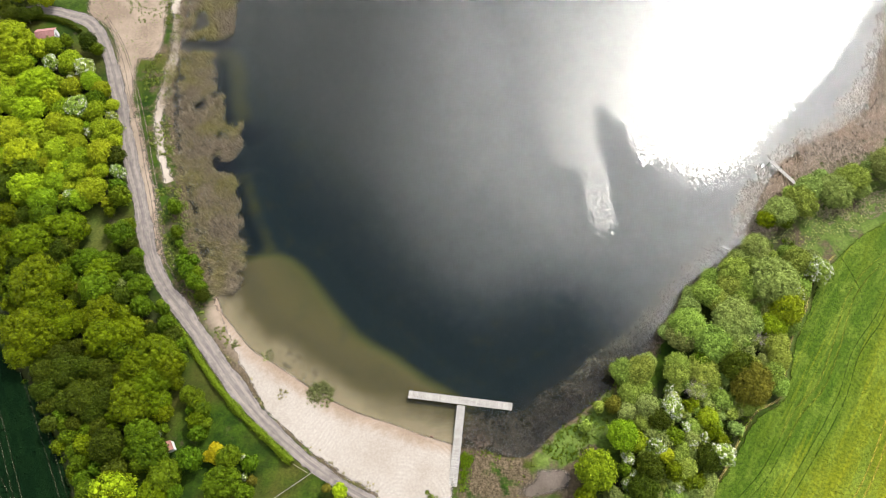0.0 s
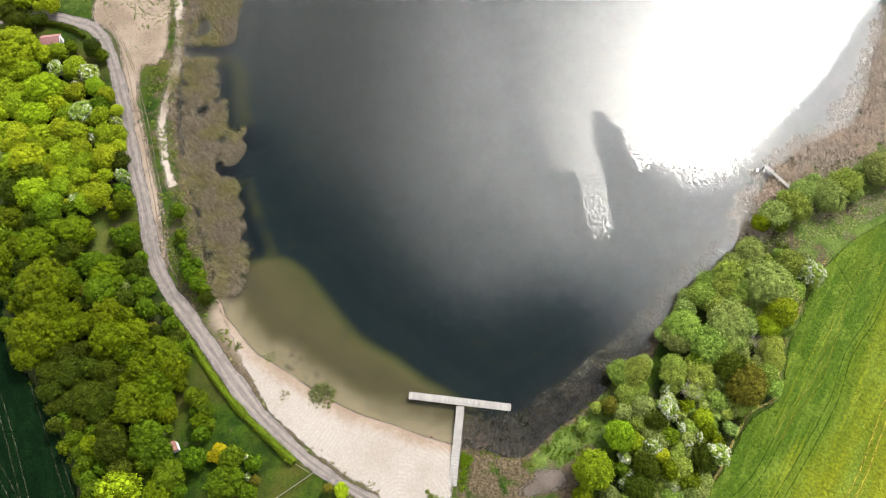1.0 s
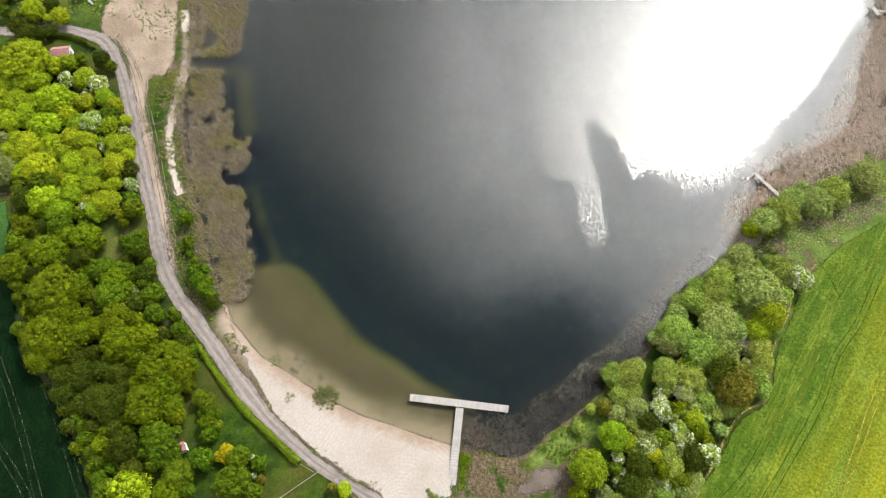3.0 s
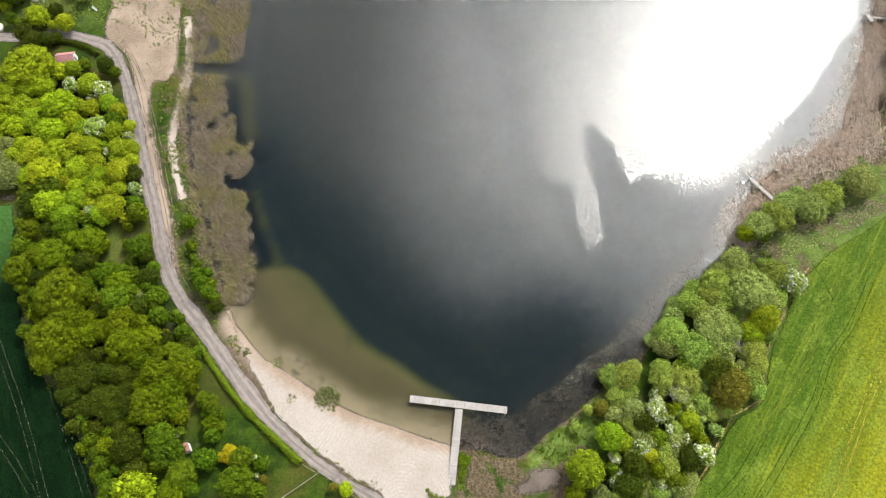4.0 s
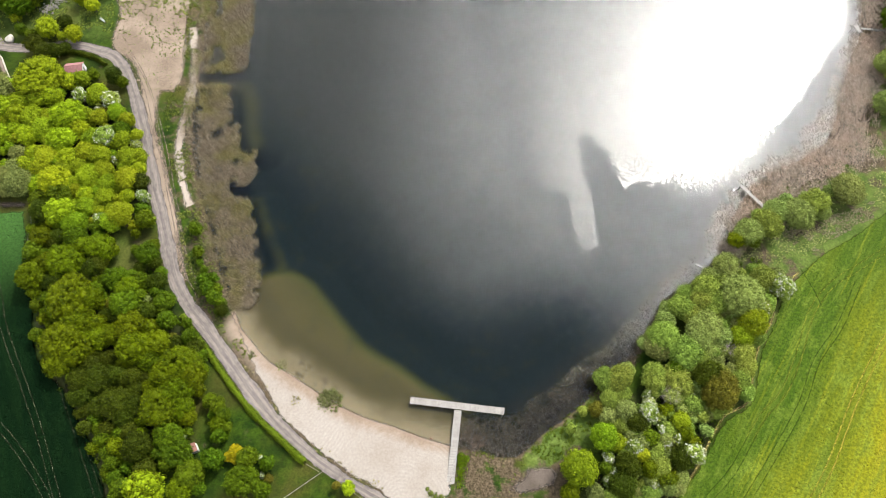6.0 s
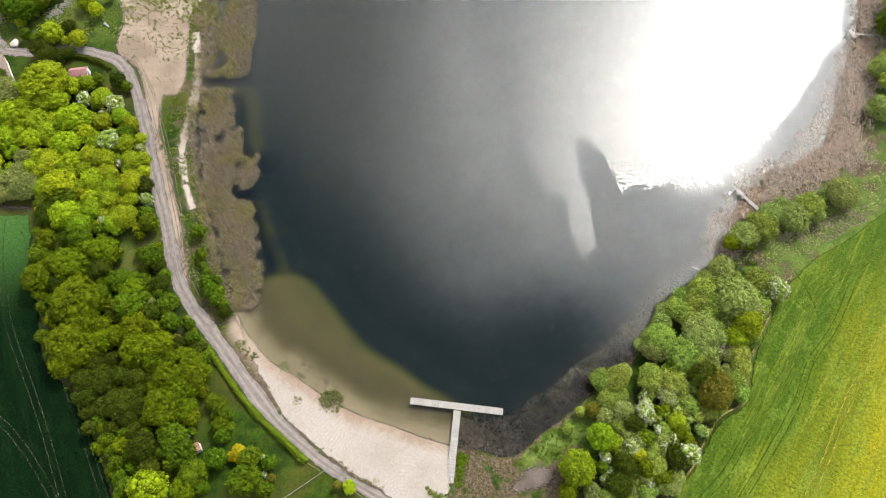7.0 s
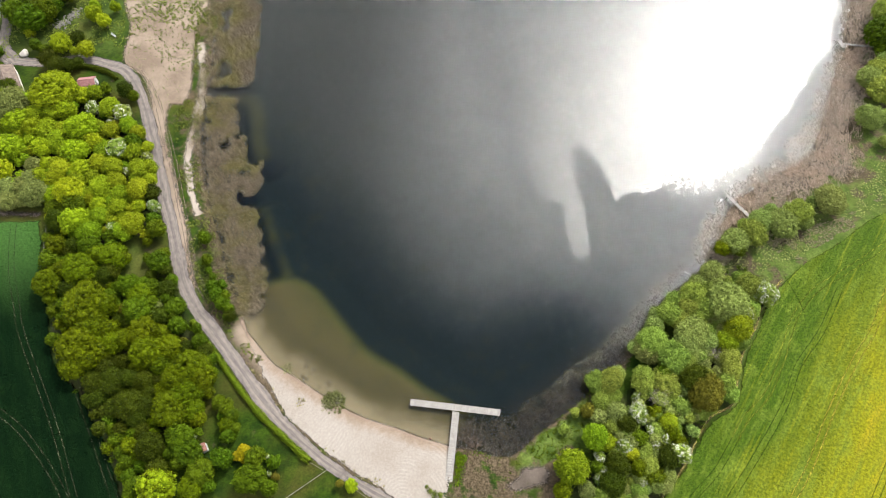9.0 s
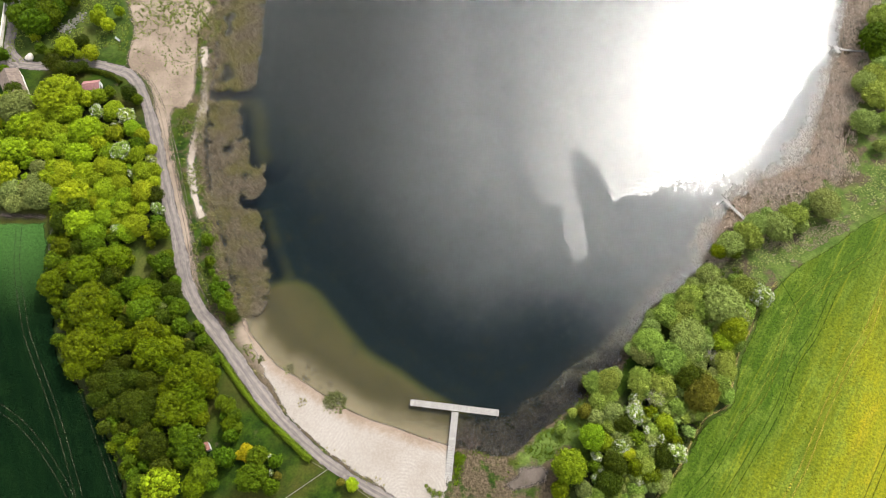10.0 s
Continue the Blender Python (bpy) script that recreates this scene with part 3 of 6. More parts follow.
def smooth(points, step=1.5, closed=False):
    """Points along a rounded line through the given ones, about a step apart."""
    p = [np.array(q, float) for q in points]
    n = len(p)
    out = []
    for i in range(n if closed else n - 1):
        if closed:
            a, b, c, d = p[i - 1], p[i], p[(i + 1) % n], p[(i + 2) % n]
        else:
            a, b, c, d = p[max(i - 1, 0)], p[i], p[i + 1], p[min(i + 2, n - 1)]
        k = max(1, int(np.linalg.norm(c - b) / step))
        for j in range(k):
            u = j / k
            out.append(0.5 * (2 * b + (c - a) * u + (2 * a - 5 * b + 4 * c - d) * u * u + (3 * b - a - 3 * c + d) * u ** 3))
    if not closed:
        out.append(p[-1])
    return np.array(out)


def line_distance(x, y, line, closed=False):
    """Distance of the places from a line."""
    best = np.full(x.shape, 1e18)
    a = line
    b = np.roll(line, -1, 0)
    if not closed:
        a, b = a[:-1], b[:-1]
    for (ax, ay), (bx, by) in zip(a, b):
        dx, dy = bx - ax, by - ay
        u = np.clip(((x - ax) * dx + (y - ay) * dy) / (dx * dx + dy * dy + 1e-12), 0, 1)
        best = np.minimum(best, (x - ax - u * dx) ** 2 + (y - ay - u * dy) ** 2)
    return np.sqrt(best)


def inset(x, y, ring):
    """Distance from a closed line: above 0 inside it, below 0 outside."""
    inside = np.zeros(x.shape, bool)
    a, b = ring, np.roll(ring, -1, 0)
    for (ax, ay), (bx, by) in zip(a, b):
        if ay != by:
            inside ^= ((ay > y) != (by > y)) & (x < (bx - ax) * (y - ay) / (by - ay) + ax)
    d = line_distance(x, y, ring, True)
    return np.where(inside, d, -d)


def wave(x, y, scale, seed=0.0):
    """A soft uneven height between about -1 and 1."""
    s = seed
    return (np.sin(x / scale + 1.3 * np.sin(y / scale * 0.7 + s) + s) + np.sin(y / scale * 1.1 + 1.1 * np.sin(x / scale * 0.8 - s) + 2 * s)) / 2


LAKE = smooth(WEST_SHORE + BEACH_SHORE + SOUTH_SHORE + EAST_SHORE + NORTH_SHORE, 3.0, True)
SHELF = smooth(SHELF_EDGE + [(12, 8), (-40, 15), (-70, 60)], 3.0, True)
BEACH = smooth(BEACH_EDGE, 2.0, True)
WOOD = smooth(WOOD_EDGE, 3.0, True)
EAST_WOOD = smooth(EAST_WOOD_EDGE, 3.0, True)
SANDY_SHORE = smooth(BEACH_SHORE, 2.0)
LAKESIDE = np.array(ROAD_LINE[10:] + [(30, 10), (20, 60), (-30, 70)], float)


RIDGE = smooth([(-44.5, 76), (-41.5, 68), (-39, 61), (-35.5, 54), (-30, 48)], 2.0)

SHOAL = smooth([(-60, 113), (-52.5, 112.5), (-50.2, 106), (-49.2, 100), (-47.6, 94)], 2.0)


def ground_height(x, y):
    x, y = np.asarray(x, float), np.asarray(y, float)
    d = inset(x, y, LAKE)
    sandy = np.clip(1 - line_distance(x, y, SANDY_SHORE) / 14, 0, 1)
    land = (0.95 + 0.15 * wave(x, y, 9.0)) * (1 - np.exp(np.minimum(d, 0) / (7.0 + 3 * sandy))) + 0.04 * wave(x, y, 2.3, 1.0) * np.clip(-d / 4, 0, 1)
    shelf = inset(x, y, SHELF)
    gentle = 0.075 * d
    drop = np.minimum(np.clip(-shelf + 0.6, 0, None) * 0.75, np.maximum(d, 0) * 0.4)
    bed = -np.clip(gentle + np.where(d > 0, drop, 0), 0, 7.0)
    # a low weed-grown ridge of the bed along the reeds
    ridge = -(2.75 + 0.16 * line_distance(x, y, RIDGE) ** 2 + 0.35 * wave(x, y, 2.2, 1.0) + 0.25 * wave(x, y, 0.9, 2.0))
    bed = np.maximum(bed, np.where(d > 3, ridge, -9))
    shoal = -(2.45 + 0.10 * line_distance(x, y, SHOAL) ** 2 + 0.2 * wave(x, y, 2.2, 1.0))
    bed = np.maximum(bed, np.where(d > 3, shoal, -9))
    return np.where(d > 0, bed, land)


def mesh_from(name, verts, faces, mats, smooth_shade=False, attributes=(), slots=None):
    me = bpy.data.meshes.new(name)
    verts = np.asarray(verts, np.float32)
    faces = np.asarray(faces, np.int32)
    k = faces.shape[1]
    me.vertices.add(len(verts))
    me.vertices.foreach_set("co", verts.ravel())
    me.loops.add(faces.size)
    me.loops.foreach_set("vertex_index", faces.ravel())
    me.polygons.add(len(faces))
    me.polygons.foreach_set("loop_start", np.arange(0, faces.size, k, dtype=np.int32))
    if slots is not None:
        me.polygons.foreach_set("material_index", np.asarray(slots, np.int32))
    me.polygons.foreach_set("use_smooth", np.full(len(faces), smooth_shade))
    for key, values in attributes:
        a = me.attributes.new(key, "FLOAT", "POINT")
        a.data.foreach_set("value", np.asarray(values, np.float32).ravel())
    for m in mats:
        me.materials.append(m)
    me.update(calc_edges=True)
    me.validate()
    return me


def grid_faces(nx, ny):
    i, j = np.meshgrid(np.arange(nx - 1), np.arange(ny - 1), indexing="ij")
    a = i * ny + j
    return np.stack([a, a + ny, a + ny + 1, a + 1], -1).reshape(-1, 4)


def used_only(verts, faces):
    keep = np.unique(faces)
    index = np.zeros(len(verts), np.int64)
    index[keep] = np.arange(len(keep))
    return keep, index[faces]


def sheet(name, ring, cell, lift, mat, label, category, margin=1.6, crown=None):
    """A ground covering inside a closed line, draped over the terrain, with a frayed edge."""
    (x0, y0), (x1, y1) = ring.min(0) - 3, ring.max(0) + 3
    xs, ys = np.arange(x0, x1, cell), np.arange(y0, y1, cell)
    x, y = np.meshgrid(xs, ys, indexing="ij")
    x, y = x.ravel(), y.ravel()
    d = inset(x, y, ring)
    faces = grid_faces(len(xs), len(ys))
    faces = faces[(d[faces] > -margin).all(1)]
    keep, faces = used_only(x, faces)
    x, y, d = x[keep], y[keep], d[keep]
    z = ground_height(x, y) + lift
    if crown:
        z = z + crown(x, y, d)
    me = mesh_from(name, np.stack([x, y, z], 1), faces, [mat], True, [("inset", d)])
    return tagged(new(name, me), label, category, kind="structure")


def ribbon(name, line, width, lift, mat, label, category, rows=9, step=0.8, wobble=0.0, follow=True):
    """A strip along a line, draped over the terrain."""
    c = smooth(line, step)
    if c.shape[1] == 3:
        c, width = c[:, :2], c[:, 2]
    t = np.gradient(c, axis=0)
    t /= np.linalg.norm(t, axis=1)[:, None] + 1e-9
    side = np.stack([-t[:, 1], t[:, 0]], 1)
    u = np.linspace(-1, 1, rows)
    w = width / 2 * (1 + wobble * np.sin(np.arange(len(c)) * 0.37) * np.sin(np.arange(len(c)) * 0.11 + 1))
    pts = c[:, None, :] + side[:, None, :] * (w[:, None] * u[None, :])[..., None]
    x, y = pts[..., 0].ravel(), pts[..., 1].ravel()
    across = np.repeat(u[None, :], len(c), 0).ravel()
    z = ground_height(x, y) + lift
    edge = (1 - np.abs(across)) * np.repeat(w, rows)
    me = mesh_from(name, np.stack([x, y, z], 1), grid_faces(len(c), rows), [mat], True, [("inset", edge), ("across", across * 1.25)])
    return tagged(new(name, me), label, category, kind="structure")


# ---- ground, water and sheets ----
def axis(a, b, step, far):
    mid = np.arange(a, b + step / 2, step)
    out, d, here = [], step, 0.0
    while here < far:
        d *= 1.35
        here += d
        out.append(here)
    out = np.array(out)
    return np.concatenate([(a - out)[::-1], mid, b + out])


def build_ground():
    xs, ys = axis(-145, 152, 1.1, 2600), axis(-8, 168, 1.1, 2600)
    x, y = np.meshgrid(xs, ys, indexing="ij")
    x, y = x.ravel(), y.ravel()
    z = ground_height(x, y)
    d = inset(x, y, LAKE)
    dry = np.clip(0.95 + d / np.where(x > 66, 34, np.where(x > 18, 2.5, 11)), 0, 1)
    dry = np.maximum(dry, np.clip(0.5 + inset(x, y, smooth(DRY_EDGE, 2, True)) / 2, 0, 0.95))
    road = line_distance(x, y, smooth(ROAD_LINE, 3.0))
    dry = np.maximum(dry, 0.8 * np.clip(2.2 - road / 3.0, 0, 1) * np.clip(2.4 - line_distance(x, y, SANDY_SHORE) / 8.0, 0, 1) * (inset(x, y, LAKESIDE) > 0.3))
    in_wood = np.clip(0.5 + np.maximum(inset(x, y, WOOD), inset(x, y, EAST_WOOD)) / 3, 0, 1)
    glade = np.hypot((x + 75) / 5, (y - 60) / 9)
    in_wood = in_wood * np.clip(glade - 0.6, 0, 1)
    lush = 0.6 * np.clip((x - 62) / 6, 0, 1) * np.clip((inset(x, y, LAKE) * -1 - 3) / 5, 0, 1) + 0.25 * np.clip(1.5 - glade, 0, 1) + 0.7 * np.clip((x - 17) / 2, 0, 1) * np.clip((38 - x) / 3, 0, 1) * np.clip(1.6 + d / 6, 0, 1) + 0.25 * np.clip((-90 - x) / 3, 0, 1) * np.clip((y - 124) / 3, 0, 1)
    sandy = line_distance(x, y, SANDY_SHORE)
    mud = np.maximum(np.clip((sandy - 4) / 5, 0, 1), np.clip((x - 3.2) / 1.2, 0, 1)) * np.clip(1.2 - d / 9, 0, 1)
    me = mesh_from("ground", np.stack([x, y, z], 1), grid_faces(len(xs), len(ys)), [MAT["ground"]], True, [("dry", dry), ("in_wood", in_wood), ("lush", np.clip(lush, 0, 1)), ("mud", mud), ("shore", np.clip(1.6 - sandy / 2.5, 0, 1) * np.clip((4.2 - x) / 1.2, 0, 1))])
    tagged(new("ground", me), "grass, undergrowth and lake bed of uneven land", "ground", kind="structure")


def build_water():
    xs, ys = np.arange(-90, 166, 1.5), np.arange(5, 385, 1.5)
    x, y = np.meshgrid(xs, ys, indexing="ij")
    x, y = x.ravel(), y.ravel()
    d = inset(x, y, LAKE)
    faces = grid_faces(len(xs), len(ys))
    faces = faces[(d[faces] > -3).any(1)]
    keep, faces = used_only(x, faces)
    x, y, d = x[keep], y[keep], d[keep]
    sharp = inset(x, y, smooth(RUFFLED_EDGE, 4.0, True))
    breeze = inset(x, y, smooth(BREEZE_EDGE, 4.0, True))
    streak = inset(x, y, smooth(STREAK_EDGE, 2.0, True))
    ruffled = np.maximum(np.minimum(breeze + 2.0, sharp * 3.0), np.minimum(streak * 6.0, 16.0))
    me = mesh_from("water", np.stack([x, y, np.zeros(len(x))], 1), faces, [MAT["water"]], True, [("ruffled", ruffled)])
    tagged(new("water", me), "dark lake water with wind ripples and sun glitter", "lake", kind="structure")


build_ground()
build_water()
sheet("beach", BEACH, 0.7, 0.02, MAT["beach"], "pale raked beach sand, wet along the waterline", "beach")
sheet("sandy_ground", smooth(BARE_EDGE, 2.0, True), 0.9, 0.02, MAT["bare"], "bare sandy soil with scattered weeds", "sand")
sheet("trodden_ground", smooth(DIRT_EDGE, 2.0, True), 0.7, 0.025, MAT["dirt"], "trodden bare earth beside the jetty", "earth")
sheet("east_field", smooth(EAST_FIELD_EDGE, 4.0, True), 1.4, 0.20, MAT["barley"], "bright yellow-green cereal field", "field")
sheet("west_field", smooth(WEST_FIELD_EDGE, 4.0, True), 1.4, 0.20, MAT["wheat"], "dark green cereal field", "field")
ribbon("road", [(x, y, 3.7 if y > 24 else max(2.5, 2.5 + (y - 12) * 0.1)) for x, y in ROAD_LINE], 3.7, 0.05, MAT["road"], "grey gravel track with worn wheel lines", "road", wobble=0.12)
ribbon("road_branch", [(-120.8, 124), (-125.4, 128.9), (-126.9, 136.6), (-128.4, 145.8), (-130, 160)], 3.6, 0.055, MAT["road"], "grey gravel side track", "road", wobble=0.1)
ribbon("bank_path", [(-68.6, 131.0), (-67.4, 125.0), (-65.4, 111.3), (-66.3, 98.4), (-65.6, 88.1), (-62.9, 78.2), (-60.5, 73.2)], 3.0, 0.05, MAT["pale_soil"], "eroded strip of pale sand along the bank", "path", 7, wobble=0.2)
ribbon("field_margin", [(44, -3), (47.9, 3.9), (53.6, 10.1), (57.8, 16.1), (61.7, 20.8), (67.4, 23.9), (70.3, 31.5), (73.1, 36.9), (76.7, 41.9), (80.3, 48.5), (85.8, 53.8)], 0.5, 0.23, MAT["footpath"], "narrow trodden path along the field edge", "path", 5)


def sand_tracks():
    """Wheel tracks pressed into the sand beside the gravel."""
    c = smooth([q for q in ROAD_LINE if 45 < q[1] < 121], 2.0)
    t = np.gradient(c, axis=0)
    t /= np.linalg.norm(t, axis=1)[:, None]
    side = np.stack([-t[:, 1], t[:, 0]], 1)
    for off in (2.35, 2.9, 3.7, 4.3):
        far = off + 0.5 * wave(c[:, 0], c[:, 1], 9.0, off)
        ribbon("sand_track", [tuple(q) for q in c + side * far[:, None]], 0.26, 0.055, MAT["rut_sand"], "wheel track pressed into bare sand", "track", 5, 1.0)


sand_tracks()


def ruts(name, line, gap, width, mat, label):
    c = smooth(line, 2.0)
    t = np.gradient(c, axis=0)
    t /= np.linalg.norm(t, axis=1)[:, None]
    side = np.stack([-t[:, 1], t[:, 0]], 1)
    for s in (-1, 1):
        ribbon(name, [tuple(q) for q in c + side * s * gap / 2], width, 0.225, mat, label, "tramline", 5, 1.0)


ruts("tramline", [(72, -2), (76.1, 3.6), (81.9, 10.8), (90.3, 23.2), (98.6, 33.8), (104.9, 41), (111.4, 50.9), (117.9, 60.2), (126, 72)], 1.35, 0.26, MAT["rut_pale"], "pair of bare wheel ruts through the crop")
ruts("tramline", [(50, -2), (54.7, 3.9), (60.7, 9.3), (66, 15.8)], 1.4, 0.22, MAT["rut_dark"], "pair of crushed wheel ruts through the crop")
ruts("tramline", [(66, 15.8), (70, 20.8), (75.8, 25.9), (81, 33.9), (84.8, 41.2), (88, 45.9), (93.6, 51.1), (100.3, 54.8), (107.2, 58.7), (117.7, 65)], 1.35, 0.28, MAT["rut_faint"], "curving pair of wheel ruts on the headland")
ruts("tramline", [(58, -2), (62.7, 3.8), (71, 13.4), (79.1, 23.3), (84.7, 32.5), (92.3, 40.8), (99.3, 51)], 1.4, 0.22, MAT["rut_dark"], "pair of crushed wheel ruts through the crop")
ruts("tramline", [(89, -3), (93.7, 3.4), (101.8, 14.3), (112, 28), (122, 40)], 1.4, 0.22, MAT["rut_dark"], "pair of crushed wheel ruts through the crop")
ruts("tramline", [(-106.6, 70.5), (-103.9, 58.6), (-99.7, 48.1), (-96.5, 40.9), (-85.2, 22.3), (-76.2, 5.3), (-72, -3)], 1.35, 0.26, MAT["rut_dim"], "pair of thin wheel ruts through dark crop")
ruts("tramline", [(-82, 30.5), (-75.8, 19.7), (-67.7, 5.2), (-63, -4)], 1.35, 0.26, MAT["rut_dim"], "pair of thin wheel ruts through dark crop")
ruts("tramline", [(-112, 32), (-99.3, 25), (-90, 18.6), (-79.9, 7.8), (-74, -2)], 1.35, 0.24, MAT["rut_dim"], "pair of thin wheel ruts through dark crop")
ribbon("field_trail", [(86.4, 55.0), (88.2, 49.6), (89.2, 45.2)], 0.26, 0.235, MAT["rut_dark"], "narrow animal trail through the crop", "trail", 5)
ribbon("field_bank", [(-135, 75), (-118, 74.2), (-108, 73.6), (-100.5, 73.3)], 2.6, 0.06, MAT["dirt"], "bare earth bank along the field's end", "bank", 7)

# ---- plants ----
rng = np.random.default_rng(7)


def unit(v):
    return v / (np.linalg.norm(v, axis=-1, keepdims=True) + 1e-9)


def leaves_at(places, normals, size, r, narrow=0.6):
    """Leaf sprays: four-cornered pointed blades at the places, roughly facing the normals."""
    n = len(places)
    facing = unit(normals + r.normal(0, 0.45, (n, 3)))
    a = unit(np.cross(facing, r.normal(0, 1, (n, 3))))
    b = np.cross(facing, a)
    s = (size * r.uniform(0.65, 1.35, n))[:, None]
    v = np.stack([places - a * s, places + b * s * narrow, places + a * s, places - b * s * narrow], 1).reshape(-1, 3)
    return v, np.arange(4 * n).reshape(-1, 4)


def ball(sub=1):
    bm = bmesh.new()
    bmesh.ops.create_icosphere(bm, subdivisions=sub, radius=1.0)
    v = np.array([q.co[:] for q in bm.verts])
    f = np.array([[w.index for w in q.verts] for q in bm.faces])
    bm.free()
    return v, f


BALL_V, BALL_F = ball(1)


def sprays_at(places, normals, size, r):
    """Leaf sprays of a crown: pointed three-cornered blades, roughly facing the normals."""
    n = len(places)
    facing = unit(normals + r.normal(0, 0.5, (n, 3)))
    a = unit(np.cross(facing, r.normal(0, 1, (n, 3))))
    b = np.cross(facing, a)
    s = (size * r.uniform(0.6, 1.4, n))[:, None]
    v = np.stack([places + a * s * 1.15, places - a * s * 0.7 + b * s * 0.75, places - a * s * 0.7 - b * s * 0.75], 1).reshape(-1, 3)
    return v, np.arange(3 * n).reshape(-1, 3)


def crown_shape(radius, height, lobes, leaf, count, r, flat=0.75, blossom=0.0, soft=False):
    """A crown of many uneven lobes set with leaf sprays; it reaches almost from the ground to the top."""
    low = height * 0.08
    half = (height - low) / 2
    centre = np.array([0, 0, low + half])
    d = unit(r.normal(0, 1, (lobes * 14, 3)))
    d = d[d[:, 2] > -0.5]
    pick = [d[0]]
    for q in d[1:]:
        if len(pick) < lobes and min(np.linalg.norm(np.array(pick) - q, axis=1)) > (1.75 if soft else 2.1) / math.sqrt(lobes):
            pick.append(q)
    d = np.array(pick)
    n = len(d)
    # a few broad limbs carry the outline in and out
    limb = unit(r.normal(0, 1, (7, 3)))
    bulge = 1 + 0.13 * np.max(d @ limb.T, 1) - 0.10 * r.uniform(0, 1, n)
    lump = radius * r.uniform(0.6, 1.4, n) * min(0.46, math.sqrt((6.2 if soft else 5.4) / n))
    squash = r.uniform(0.76, 1.24, (n + 1, 3)) * np.array([1, 1, flat + 0.1])
    out = (1.0 - lump / radius * r.uniform(0.7, 1.15, n)) * bulge * r.uniform(0.86, 1.08, n)
    c = centre + d * np.array([radius, radius, half]) * out[:, None]
    c = np.concatenate([c, [centre]])
    lump = np.concatenate([lump, [min(radius, half) * 0.7]])
    share = lump ** 2 / (lump ** 2).sum()
    which = r.choice(n + 1, count, p=share)
    way = unit(r.normal(0, 1, (count, 3)) + 0.25 * unit(c[which] - centre) + np.array([0, 0, 0.35]))
    knob = 1 + (0.13 if soft else 0.09) * np.sin(5.3 * way[:, 0] + 1.7 * which) * np.sin(4.7 * way[:, 1] + 2.3 * which) + 0.08 * np.sin(9.1 * way[:, 2] + which)
    span = lump[which] * knob * r.uniform(0.66 if soft else 0.8, 1.2 if soft else 1.07, count)
    pts = c[which] + way * span[:, None] * squash[which]
    keep = np.ones(count, bool)
    for k in range(n + 1):
        keep &= (np.linalg.norm((pts - c[k]) / squash[k], axis=1) > lump[k] * (0.62 if soft else 0.7)) | (which == k)
    pts, way, which = pts[keep], way[keep], which[keep]
    if soft:
        # loose outer sprays that close the clefts between the lobes
        more = unit(r.normal(0, 1, (count // 4, 3)) + np.array([0, 0, 0.4]))
        more = more[more[:, 2] > -0.4]
        pts = np.concatenate([pts, centre + more * np.array([radius, radius, half]) * r.uniform(0.74, 0.98, (len(more), 1))])
        way, which = np.concatenate([way, more]), np.concatenate([which, np.full(len(more), n)])
    v, f = sprays_at(pts, way, leaf, r)
    slots = np.zeros(len(f), np.int32)
    if blossom:
        bloom = r.uniform(0, 1, n + 1) < blossom
        slots = ((r.uniform(0, 1, len(f)) < np.where(bloom[which], 0.66, 0.07)) & (way[:, 2] > -0.1)).astype(np.int32)
    # leafy hearts of the lobes
    hv, hf = [], []
    for k in range(n + 1):
        jitter = 1 + r.normal(0, 0.1, (len(BALL_V), 1))
        hv.append(c[k] + BALL_V * jitter * lump[k] * (0.56 if soft else 0.7) * squash[k])
        hf.append(BALL_F + len(BALL_V) * k)
    return v, f, slots, np.concatenate(hv), np.concatenate(hf), np.zeros(len(BALL_F) * (n + 1), np.int32)


def crown_mesh(name, shape, mats):
    v, f, slots, hv, hf, hs = shape
    return mesh_from(name, np.concatenate([v, hv]), np.concatenate([f, hf + len(v)]), mats, False, (), np.concatenate([slots, hs]))


def tube(points, radii, sides=7):
    v, f = [], []
    points = [np.array(p, float) for p in points]
    for i, (p, rad) in enumerate(zip(points, radii)):
        t = points[min(i + 1, len(points) - 1)] - points[max(i - 1, 0)]
        t = t / np.linalg.norm(t)
        a = np.cross(t, (0.31, 0.87, 0.2))
        a /= np.linalg.norm(a)
        b = np.cross(t, a)
        for k in range(sides):
            g = 2 * math.pi * k / sides
            v.append(p + rad * (a * math.cos(g) + b * math.sin(g)))
    for i in range(len(points) - 1):
        for k in range(sides):
            f.append((i * sides + k, i * sides + (k + 1) % sides, (i + 1) * sides + (k + 1) % sides, (i + 1) * sides + k))
    return np.array(v), np.array(f)


